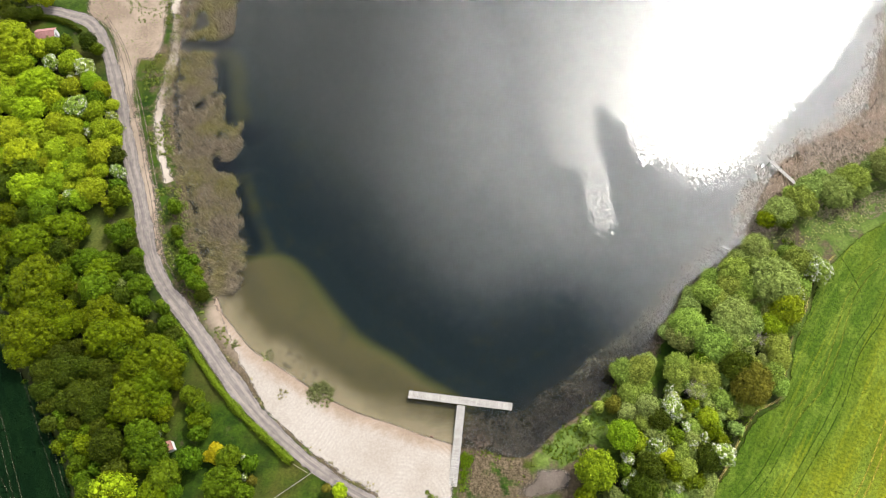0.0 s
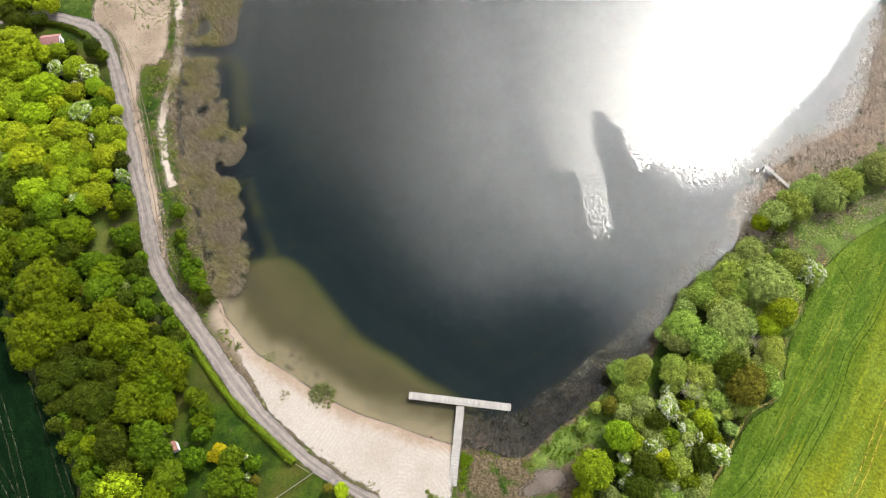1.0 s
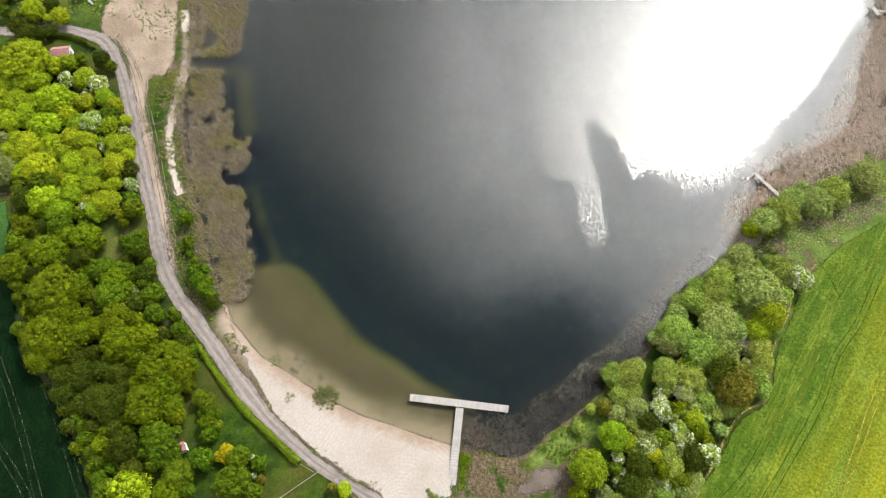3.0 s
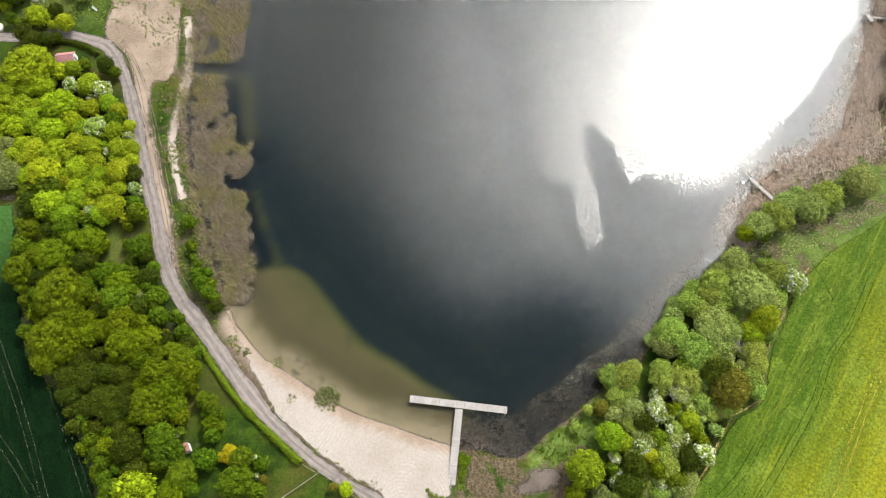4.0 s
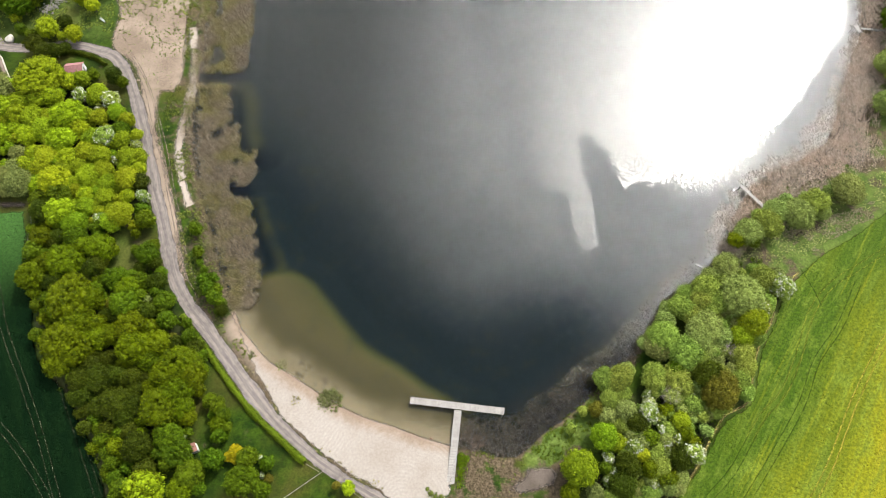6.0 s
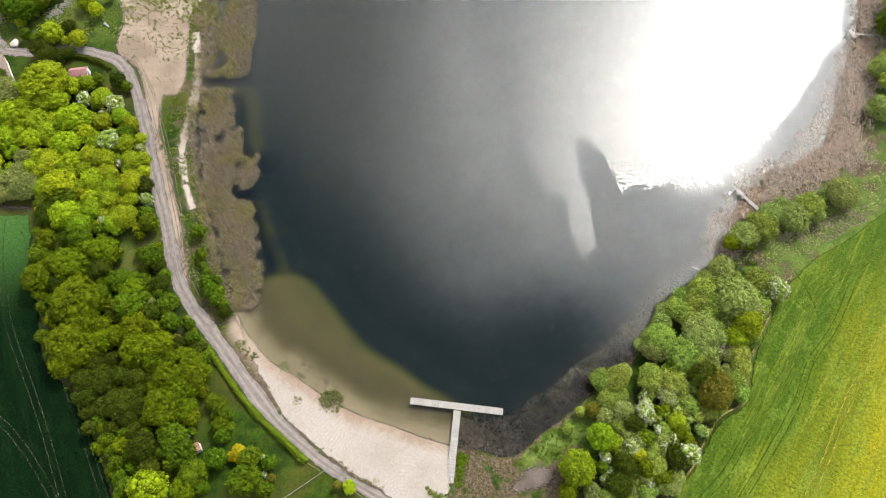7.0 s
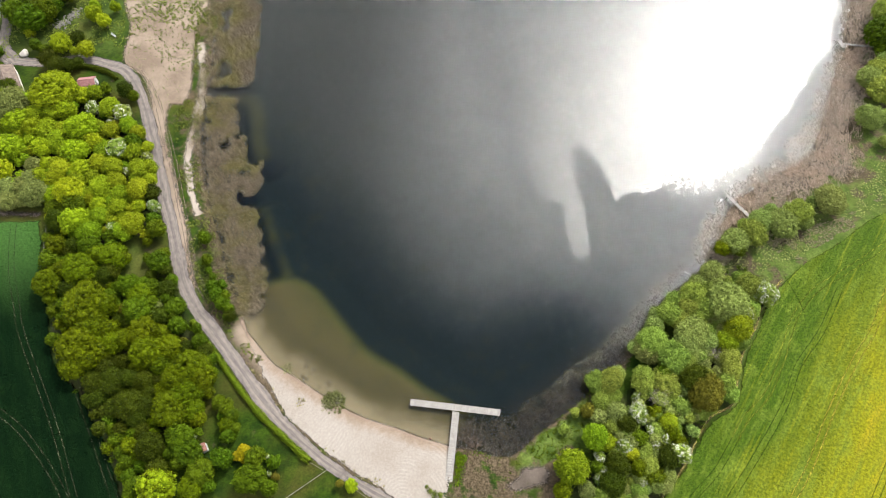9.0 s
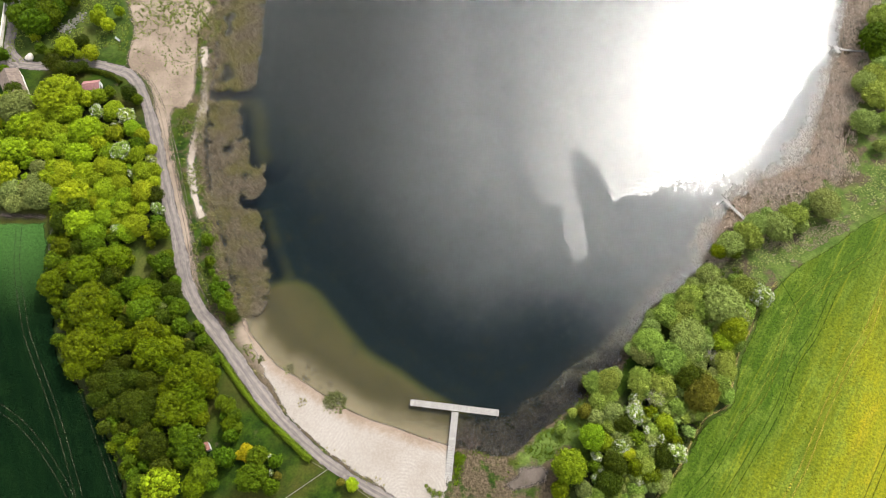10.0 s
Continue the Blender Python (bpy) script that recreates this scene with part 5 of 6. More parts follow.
def build_weeds():
    r = np.random.default_rng(22)
    bare = smooth(BARE_EDGE, 2.0, True)
    x, y, d = scatter(bare, 7000, r, lambda x, y, d: (y > 105) & (d > 0.6) & (wave(x, y, 4.0, 2.0) + 0.7 * wave(x, y, 1.3) + (y - 124) / 34 + r.normal(0, 0.3, len(x)) > 0.55))
    clump_field("weeds", x, y, r.uniform(0.14, 0.5, len(x)), 0.11, 15, LEAF["hedge"], "scattered green weeds on sandy soil", "weeds", r, 0.7)
    x, y, d = scatter(bare, 5200, r, lambda x, y, d: (y > 104) & (d > 0.8) & (r.uniform(0, 1, len(x)) < 0.2 + (y - 104) / 90))
    clump_field("weeds", x, y, r.uniform(0.10, 0.26, len(x)) * np.clip(1 + (y - 120) / 20, 1, 2), 0.1, 12, LEAF["tuft_green"], "small dull tufts sprinkled over bare sand", "weeds", r, 0.8)
    x, y, d = scatter(bare, 5200, r, lambda x, y, d: (d > 0.5) & (wave(x, y, 5.0, 1.0) + 0.8 * wave(x, y, 1.6, 2.0) + (y - 134) / 5 > 0.3))
    clump_field("weeds", x, y, r.uniform(0.25, 0.75, len(x)), 0.15, 18, LEAF["weed"], "patches of fresh grass over sandy soil", "weeds", r, 0.6)
    verge = smooth([(-66, 150), (-65, 124), (-65, 99), (-62.5, 88), (-59.5, 77), (-55.5, 67), (-52.5, 58), (-49, 50), (-46.5, 44), (-43, 38), (-41, 34.5), (-43, 35), (-47, 39.5), (-52.5, 46), (-57, 52), (-60, 60), (-63, 70), (-66, 80), (-69, 92), (-72, 104), (-70, 110), (-69.5, 124), (-71.5, 140), (-73, 150)], 2.0, True)
    x, y, d = scatter(verge, 11000, r, lambda x, y, d: wave(x, y, 3.1, 1.0) + 0.7 * wave(x, y, 1.1, 3.0) > -0.2)
    clump_field("verge_plants", x, y, r.uniform(0.15, 0.6, len(x)), 0.13, 20, LEAF["weed"], "tufts of grass and weeds on the lakeside verge", "weeds", r, 0.8)
    meadow = smooth([(70, 57), (77, 64), (84, 70), (97, 75), (112, 80), (122, 90), (135, 100), (150, 100), (140, 84), (120, 76), (104, 67), (90, 59), (82, 53), (76, 57)], 2.0, True)
    x, y, d = scatter(meadow, 12000, r, lambda x, y, d: wave(x, y, 3.7, 1.4) + 0.7 * wave(x, y, 1.2, 2.0) > -0.25)
    clump_field("meadow_plants", x, y, r.uniform(0.1, 0.42, len(x)), 0.12, 9, LEAF["meadow"], "rough meadow herbs between shrubs and field", "weeds", r, 0.7)
    straw = smooth([(75, 62), (80, 64.5), (86, 67.5), (92, 69.5), (97, 69.5), (104, 70.5), (115, 76), (121, 77), (112, 70.8), (104, 66), (97, 62.6), (91, 59.2), (89, 61.5), (84, 60.5), (79, 59.5)], 2.0, True)
    x, y, d = scatter(straw, 5200, r, lambda x, y, d: wave(x, y, 2.3, 0.4) + 0.8 * wave(x, y, 0.8, 1.0) > 0.0)
    clump_field("dry_grass", x, y, r.uniform(0.15, 0.45, len(x)), 0.12, 14, LEAF["straw"], "bleached straw and dead grass among meadow herbs", "dry grass", r, 0.5)
    glade = smooth([(-126, 127), (-112, 126), (-93, 126), (-92, 138), (-97, 152), (-122, 152)], 2.0, True)
    x, y, d = scatter(glade, 3000, r, lambda x, y, d: wave(x, y, 2.9, 0.7) + 0.7 * wave(x, y, 1.0, 1.0) > -0.1)
    clump_field("meadow_plants", x, y, r.uniform(0.15, 0.55, len(x)), 0.13, 14, LEAF["weed"], "rough herbs on the grassy slope", "weeds", r, 0.7)
    south = smooth([(4, 13.5), (4.6, 5), (12, 1), (27, 4), (29, 12), (34, 21), (42, 30), (41, 32), (31, 24), (23, 18), (17, 13.6), (10, 14.4)], 2.0, True)
    x, y, d = scatter(south, 3600, r, lambda x, y, d: (wave(x, y, 2.7, 0.4) + 0.7 * wave(x, y, 0.9, 2.0) > 0.1) & (inset(x, y, smooth(DIRT_EDGE, 2.0, True)) < 0.3) & ((inset(x, y, smooth(DRY_EDGE, 2.0, True)) < 0.4) | (r.uniform(0, 1, len(x)) < 0.12)) | (x > 27) & (inset(x, y, smooth(DRY_EDGE, 2.0, True)) < 0.2))
    clump_field("bank_plants", x, y, r.uniform(0.1, 0.4, len(x)), 0.11, 16, LEAF["green"], "low herbs on the dry bank", "weeds", r, 0.7)


def build_tufts():
    """Dry grass tufts along the two sides of the beach."""
    r = np.random.default_rng(24)
    spots = [(-20.1, 12.8), (-18.8, 11.9), (-17.2, 10.2), (-14.7, 8.9), (-12.7, 8.0), (-11.7, 7.3), (-23.3, 14.3), (-44.2, 36.6), (-42.5, 33.9), (-40.6, 31.2), (-38.2, 28.3), (-34.2, 32.9), (-30.5, 25.3), (-29.8, 26.0), (-40.9, 35.0), (-34.9, 24.1)]
    for sx, sy in spots:
        for _ in range(int(r.integers(1, 4))):
            cx, cy = sx + r.normal(0, 0.6), sy + r.normal(0, 0.45)
            k = 60
            way = unit(r.normal(0, 1, (k, 3)) + (0, 0, 0.9))
            way[:, 2] = np.abs(way[:, 2])
            size = r.uniform(0.2, 0.5)
            pts = way * size * (1, 1, 0.7) * r.uniform(0.05, 1, (k, 1))
            v, f = leaves_at(pts, way, 0.12, r, 0.35)
            ob = tagged(new("grass_tuft", mesh_from("grass_tuft", v, f, [LEAF["tuft"]])), "dry olive-brown grass tuft on pale sand", "grass tuft", group="tufts on the beach")
            ob.matrix_basis = pose(cx, cy, float(ground_height(cx, cy)))


fill_canopy()
build_undergrowth()
build_weeds()
build_tufts()


def reed_bed(name, ring, per_m2, height, width, mat, label, seed, patchy=0.0, lean=0.55, fade=2.0, clump=1, gaps=()):
    """Standing and leaning dead reed blades over a stretch of shallow water."""
    r = np.random.default_rng(seed)
    (x0, y0), (x1, y1) = ring.min(0), ring.max(0)
    n = int((x1 - x0) * (y1 - y0) * per_m2 / clump)
    x, y, d = scatter(ring, n, r, lambda x, y, d: (0.8 * wave(x, y, 7.3, seed + 0.5) + wave(x, y, 3.3, seed) + 0.8 * wave(x, y, 1.2, 2.0 * seed) + r.normal(0, 0.35, len(x)) > patchy * 2 - 1.7) & (d + 1.2 * wave(x, y, 0.9, seed) > r.uniform(0, fade, len(x))))
    for gx, gy, rx, ry in gaps:
        thin = np.hypot((x - gx) / rx, (y - gy) / ry) + 0.3 * wave(x, y, 1.1, seed) > r.uniform(0.45, 1.1, len(x))
        x, y = x[thin], y[thin]
    x = np.repeat(x, clump) + (r.normal(0, 0.11, len(x) * clump) if clump > 1 else 0)
    y = np.repeat(y, clump) + (r.normal(0, 0.11, len(y) * clump) if clump > 1 else 0)
    n = len(x)
    z = np.maximum(ground_height(x, y), -0.5)
    g = r.normal(0, 1.1, n) + 2.6 + 0.6 * wave(x, y, 6.0, seed)
    tilt = np.abs(r.normal(lean, 0.25, n))
    h = height * r.uniform(0.6, 1.15, n)
    way = np.stack([np.cos(g) * np.sin(tilt), np.sin(g) * np.sin(tilt), np.cos(tilt)], 1)
    side = unit(np.cross(way, r.normal(0, 1, (n, 3)))) * (width * r.uniform(0.6, 1.4, n))[:, None]
    foot = np.stack([x, y, z], 1)
    mid = foot + way * (h * 0.6)[:, None]
    tip = foot + way * h[:, None] + np.stack([np.cos(g), np.sin(g), -0.5 * np.ones(n)], 1) * (h * 0.15)[:, None]
    v = np.stack([foot - side * 0.5, foot + side * 0.5, mid + side * 0.5, tip, mid - side * 0.5], 1).reshape(-1, 3)
    k = np.arange(n)[:, None] * 5
    f = np.concatenate([k + (0, 1, 2), k + (0, 2, 4), k + (4, 2, 3)])
    me = mesh_from(name, v, f, [mat])
    return tagged(new(name, me), label, "reeds", kind="stuff")


WEST_REEDS = smooth([(-63.4, 108.0), (-61.5, 90.2), (-58.1, 77.0), (-53.8, 66.1), (-49.8, 55.9), (-47.7, 46.3), (-43.9, 45.6), (-41.6, 47.6), (-40.8, 51.6), (-40.9, 55.8), (-42.1, 60.2), (-43.1, 66.1), (-44.1, 70.6), (-45.8, 74.5), (-47.6, 76.1), (-50.5, 76.8), (-51.6, 77.7), (-51.2, 79.2), (-48.0, 79.0), (-46.0, 80.3), (-45.1, 83.2), (-45.3, 87.5), (-46.2, 90.4), (-46.9, 88.0), (-48.8, 88.9), (-50.1, 90.9), (-50.6, 92.7), (-50.2, 96.2), (-51.7, 97.8), (-53.1, 97.1), (-53.3, 100.6), (-54.0, 104.3), (-54.3, 109.8), (-55.6, 111.0), (-60, 111.0), (-64.5, 110.8)], 1.0, True)
NORTH_REEDS = smooth([(-62.8, 114.6), (-56.9, 114.6), (-52.4, 115.0), (-51.3, 118.5), (-51.8, 125.5), (-51.2, 128.5), (-51.8, 138.0), (-54.3, 165.6), (-68.2, 165.6), (-65.0, 138.1), (-64.1, 125.5), (-63.5, 115.2)], 1.5, True)
WET_GAPS = [(-60.5, 120.8, 3.2, 4.2), (-62.0, 140.0, 1.8, 6.0), (-56.6, 94.8, 2.4, 3.0), (-50.6, 85.8, 1.8, 2.2)]
SOUTH_REEDS = smooth(SOUTH_SHORE + [(59.5, 55.9), (56.5, 55.1), (52.4, 51.4), (47.4, 46.2), (42.6, 41.2), (37.4, 36.4), (30.8, 32.3), (25.1, 27.7), (19.6, 24.5), (15.5, 21.4), (6.5, 20.8), (4.8, 15)], 1.5, True)
EAST_REEDS = smooth(EAST_BANK + [(156, 175), (133.9, 165.1), (129.4, 150.1), (124.6, 138.3), (119.9, 127.5), (115.0, 120.6), (110.8, 112.3), (107.0, 105.3), (102.1, 99.0), (96.0, 93.6), (97.9, 92.1), (88.9, 87.5), (81.7, 83.1), (76.1, 77.9), (72.2, 73.6), (68.3, 68.6), (65.9, 63.7), (65.5, 57.4)], 1.5, True)
reed_bed("reed_bed", WEST_REEDS, 46, 1.7, 0.075, REED["west"], "dense bed of brown and straw-coloured dead reeds", 3, 0.1, gaps=WET_GAPS, fade=0.9)
reed_bed("reed_bed", NORTH_REEDS, 44, 1.7, 0.075, REED["west"], "dead reeds round a pool of dark water", 3, 0.2, gaps=WET_GAPS, fade=1.2)
reed_bed("reed_bed", SOUTH_REEDS, 62, 0.75, 0.058, REED["south"], "thin dark reeds standing in shallow water", 4, 0.0, 0.8, 2.6, 5)
# reeds kept short along the two landing stages
STAGE_GAPS = [(77.0 + 5.2 * k / 6, 77.6 - 7.2 * k / 6, 1.0, 1.0) for k in range(7)] + [(123.0 + 13 * k / 9, 129.0 - 1.5 * k / 9, 1.4, 1.0) for k in range(10)]
reed_bed("reed_bed", EAST_REEDS, 36, 1.3, 0.085, REED["east"], "reddish-brown dead reeds along the shore", 5, 0.2, 0.9, 2.0, 4, STAGE_GAPS)
reed_bed("reed_fringe", smooth([(x + 1.5, y) for x, y in WEST_SHORE[1:]] + [(x - 3.2, y + 1) for x, y in WEST_SHORE[:0:-1]], 1.5, True), 30, 1.0, 0.06, REED["west"], "thin fringe of dead reeds on the bank", 6, 0.45, 0.8)
reed_bed("reed_fringe", smooth([(x - 1.5, y + 1.5) for x, y in EAST_BANK] + [(x + 2.4, y - 2.2) for x, y in EAST_BANK[::-1]], 1.5, True), 30, 1.0, 0.06, REED["east"], "thin fringe of brown reeds on the bank", 8, 0.35, 0.8)
reed_bed("reed_fringe", smooth([(x - 3.2, y + 3.6) for x, y in SOUTH_SHORE[7:]] + [(x + 1.0, y - 1.2) for x, y in SOUTH_SHORE[:6:-1]], 1.5, True), 22, 1.0, 0.06, REED["south"], "dead reeds along the wooded bank", 9, 0.3, 0.9)


def floating_leaves():
    """Pale leaves floating along the outer fringe of the thin reeds."""
    r = np.random.default_rng(31)
    x, y, d = scatter(SOUTH_REEDS, 30000, r, lambda x, y, d: (d < 5.5) & (x > 26) & (r.uniform(0, 1, len(x)) < np.where(wave(x, y, 0.8, 2.2) > 0.0, 0.42, 0.12)) & (y - 21 > 0.62 * (x - 16) - 1.5))
    pts = np.stack([x, y, 0.02 + r.uniform(0, 0.02, len(x))], 1)
    v, f = leaves_at(pts, np.tile((0, 0, 3.0), (len(x), 1)), 0.11, r, 0.8)
    me = mesh_from("floating_leaves", v, f, [REED["pads"]])
    tagged(new("floating_leaves", me), "pale floating leaves on dark water", "water plants", kind="stuff")


floating_leaves()


def hedge(name, line, width, height, leaf, label, seed):
    r = np.random.default_rng(seed)
    c = smooth(line, 0.35)
    n = len(c)
    k = 55
    which = np.repeat(np.arange(n), k)
    g = r.uniform(-0.25, math.pi + 0.25, len(which))
    fat = width / 2 * (1 + 0.35 * wave(c[:, 0], c[:, 1], 1.4, seed))[which]
    t = np.gradient(c, axis=0)
    t /= np.linalg.norm(t, axis=1)[:, None]
    side = np.stack([-t[:, 1], t[:, 0]], 1)[which]
    tall = height * (1 + 0.25 * wave(c[:, 0], c[:, 1], 1.9, seed + 1))[which]
    jit = r.uniform(0.82, 1.06, len(which))
    xy = c[which] + side * (np.cos(g) * fat * jit)[:, None] + r.normal(0, 0.12, (len(which), 2))
    z = ground_height(xy[:, 0], xy[:, 1]) + np.abs(np.sin(g)) * tall * jit
    normal = np.concatenate([side * np.cos(g)[:, None], np.abs(np.sin(g))[:, None]], 1)
    v, f = leaves_at(np.concatenate([xy, z[:, None]], 1), normal, 0.16, r)
    core = tube([(*q, float(ground_height(*q)) + height * 0.35) for q in c[::4]], [width * 0.33] * len(c[::4]), 8)
    thing = tagged(new(name), label, "hedge")
    for key, vv, ff in (("foliage", v, f), ("core", core[0], core[1])):
        child = new(key, mesh_from(key, vv, ff, [leaf]))
        child.parent = thing
    return thing


hedge("hedge", [(-57.5, 44.2), (-50.3, 35.6), (-44.9, 28.8), (-39, 22.4), (-32.1, 16.4), (-27.4, 12.4)], 1.25, 1.2, LEAF["hedge"], "overgrown green hedge along the gravel track", 5)
hedge("hedge", [(-104, 121.2), (-99.5, 121), (-93.4, 119.3), (-90, 116.6)], 1.3, 1.5, LEAF["olive"], "dark clipped hedge beside the shed lawn", 7)


def shrub_patch(name, places, leaf, label, seed, size=0.16, per=140):
    """A low, uneven shrub of a few leafy mounds on one root."""
    r = np.random.default_rng(seed)
    vs, fs, n = [], [], 0
    x0, y0 = places[0][:2]
    z0 = float(ground_height(x0, y0))
    for x, y, rad in places:
        k = int(per * rad * rad) + 20
        way = unit(r.normal(0, 1, (k, 3)) + (0, 0, 0.4))
        way[:, 2] = np.abs(way[:, 2])
        pts = np.array([x - x0, y - y0, 0.0]) + way * rad * np.array([1, 1, 0.75]) * r.uniform(0.35, 1.0, (k, 1))
        v, f = leaves_at(pts, way, size, r)
        vs.append(v)
        fs.append(f + n)
        n += len(v)
    thing = tagged(new(name), label, "shrub")
    thing.matrix_basis = pose(x0, y0, z0)
    child = new("foliage", mesh_from("foliage", np.concatenate(vs), np.concatenate(fs), [leaf]))
    child.parent = thing
    sv, sf = tube([(0, 0, -0.2), (0.05, 0.02, 0.3), (0.15, 0.1, 0.7)], [0.07, 0.05, 0.02], 6)
    child = new("stem", mesh_from("stem", sv, sf, [MAT["bark"]], True))
    child.parent = thing
    return thing


def scrub(x, y, reach, n, size):
    return [(x + reach * math.cos(2.4 * k) * math.sqrt(k / n), y + 0.88 * reach * math.sin(2.4 * k) * math.sqrt(k / n), size * (0.55 + 0.45 * ((k * 7) % 5) / 4)) for k in range(n)]


shrub_patch("beach_shrub", scrub(-23.1, 25.0, 2.9, 34, 0.78), LEAF["tuft_green"], "sparse olive-green willow scrub growing on the sand", 41, 0.085, 420)
shrub_patch("beach_shrub", scrub(-34.2, 33.0, 1.5, 12, 0.45), LEAF["tuft_green"], "low olive scrub at the edge of the water", 44, 0.08, 400)
shrub_patch("beach_shrub", scrub(-30.5, 25.1, 1.2, 9, 0.36), LEAF["tuft"], "dry brownish tuft of scrub on the sand", 45, 0.08, 300)
shrub_patch("beach_shrub", scrub(-41.0, 35.5, 0.9, 8, 0.45), LEAF["tuft_green"], "small green bush where beach and verge meet", 46, 0.08, 420)
shrub_patch("bank_shrub", [(5.0, 13.2, 1.2), (5.3, 11.8, 1.5), (5.1, 10.3, 1.5), (4.8, 8.9, 1.4), (4.5, 7.4, 1.1), (6.2, 12.8, 0.9), (4.3, 6.2, 0.8)], LEAF["green"], "green brambles growing along the jetty", 42)
shrub_patch("bank_shrub", [(-1.3, 6.1, 0.8), (-0.3, 5.4, 1.0), (1.0, 5.2, 0.8), (-2.0, 7.0, 0.5)], LEAF["weed"], "grassy shrub at the foot of the jetty", 43)


def bare_shrub(x, y, radius, height, label, seed):
    """A leafless shrub: forked grey stems spreading from one root."""
    r = np.random.default_rng(seed)
    vs, fs, n = [], [], 0
    for k in range(46):
        g, up = r.uniform(0, 2 * math.pi), r.uniform(0.35, 1.0)
        way = np.array([math.cos(g), math.sin(g), 0.0]) * radius * math.sqrt(r.uniform(0.1, 1))
        tip = way + np.array([0, 0, height * up])
        mid = way * 0.45 + np.array([0, 0, height * up * 0.6]) + r.normal(0, 0.12, 3)
        lines = [[np.array([0, 0, -0.2]), mid, tip]]
        for _ in range(4):
            u = r.uniform(0.1, 0.9)
            a = mid * (1 - u) + tip * u
            lines.append([a, a + r.normal(0, 0.25, 3), a + way * 0.25 + r.normal(0, 0.45, 3)])
        for j, one in enumerate(lines):
            v, f = tube(one, [0.05, 0.035, 0.012] if j == 0 else [0.025, 0.02, 0.008], 4)
            vs.append(v)
            fs.append(f + n)
            n += len(v)
    thing = tagged(new("bare_shrub"), label, "shrub")
    thing.matrix_basis = pose(x, y, float(ground_height(x, y)) + 1.2)
    child = new("branches", mesh_from("branches", np.concatenate(vs), np.concatenate(fs), [MAT["twigs"]], True))
    child.parent = thing
    sv, sf = tube([(0, 0, -1.6), (0, 0, -0.6), (0, 0, 0.1)], [0.14, 0.11, 0.08], 7)
    child = new("trunk", mesh_from("trunk", sv, sf, [MAT["bark"]], True))
    child.parent = thing


bare_shrub(49.9, 24.7, 2.2, 2.9, "leafless grey-brown shrub between green trees", 81)
bare_shrub(64.6, 34.8, 1.9, 3.0, "dark leafless shrub at the wood's edge", 82)

# ---- jetties, buildings and small things ----
def part(name, bm, material, parent, label=""):
    me = bpy.data.meshes.new(name)
    bm.to_mesh(me)
    bm.free()
    me.materials.append(material)
    ob = new(name, me)
    ob.parent = parent
    if label:
        tagged(ob, label)
    return ob


def box(sx, sy, sz, at=(0, 0, 0), bevel=0.0, turn=None):
    bm = bmesh.new()
    bmesh.ops.create_cube(bm, size=1.0)
    bmesh.ops.scale(bm, vec=(sx, sy, sz), verts=bm.verts)
    if bevel:
        bmesh.ops.bevel(bm, geom=bm.edges[:], offset=bevel, segments=1, affect="EDGES")
    if turn is not None:
        bmesh.ops.transform(bm, matrix=turn, verts=bm.verts)
    bmesh.ops.translate(bm, vec=at, verts=bm.verts)
    return bm


def rod(a, b, radius, sides=8):
    a, b = Vector(a), Vector(b)
    bm = bmesh.new()
    bmesh.ops.create_cone(bm, cap_ends=True, segments=sides, radius1=radius, radius2=radius * 0.92, depth=(b - a).length)
    q = (b - a).to_track_quat("Z", "Y").to_matrix().to_4x4()
    bmesh.ops.transform(bm, matrix=Matrix.Translation((a + b) / 2) @ q, verts=bm.verts)
    return bm


def deck_run(thing, a, b, width, z, pitch, r, thick=0.045):
    """Planks across a run from a to b, with two bearers and posts below."""
    a, b = Vector((*a, 0)), Vector((*b, 0))
    way = (b - a).normalized()
    turn = math.atan2(way.y, way.x)
    length = (b - a).length
    n = int(length / pitch)
    bm = box(pitch - 0.018, width, thick, bevel=0.008)
    shared = bpy.data.meshes.new("plank")
    bm.to_mesh(shared)
    bm.free()
    shared.materials.append(MAT["deck"])
    side = Vector((-way.y, way.x, 0))
    for i in range(n):
        ob = new("plank", shared)
        ob.parent = thing
        c = a + way * ((i + 0.5) * length / n) + side * r.normal(0, 0.018)
        ob.matrix_basis = pose(c.x, c.y, z + r.normal(0, 0.004), r.normal(0, 0.4), 0, math.degrees(turn) + r.normal(0, 0.3))
    for s in (-1, 1):
        c = (a + b) / 2 + side * s * (width / 2 - 0.2)
        part("bearer", box(length, 0.12, 0.2, (c.x, c.y, z - thick / 2 - 0.102), turn=Matrix.Rotation(turn, 4, "Z")), MAT["timber"], thing)
        steps = max(2, int(length / 3.2))
        for i in range(steps + 1):
            p = a + way * (0.3 + (length - 0.6) * i / steps) + side * s * (width / 2 - 0.06)
            floor_z = float(ground_height(p.x, p.y))
            part("post", rod((p.x, p.y, min(floor_z, -0.2) - 0.4), (p.x, p.y, z - 0.03), 0.085), MAT["timber"], thing)


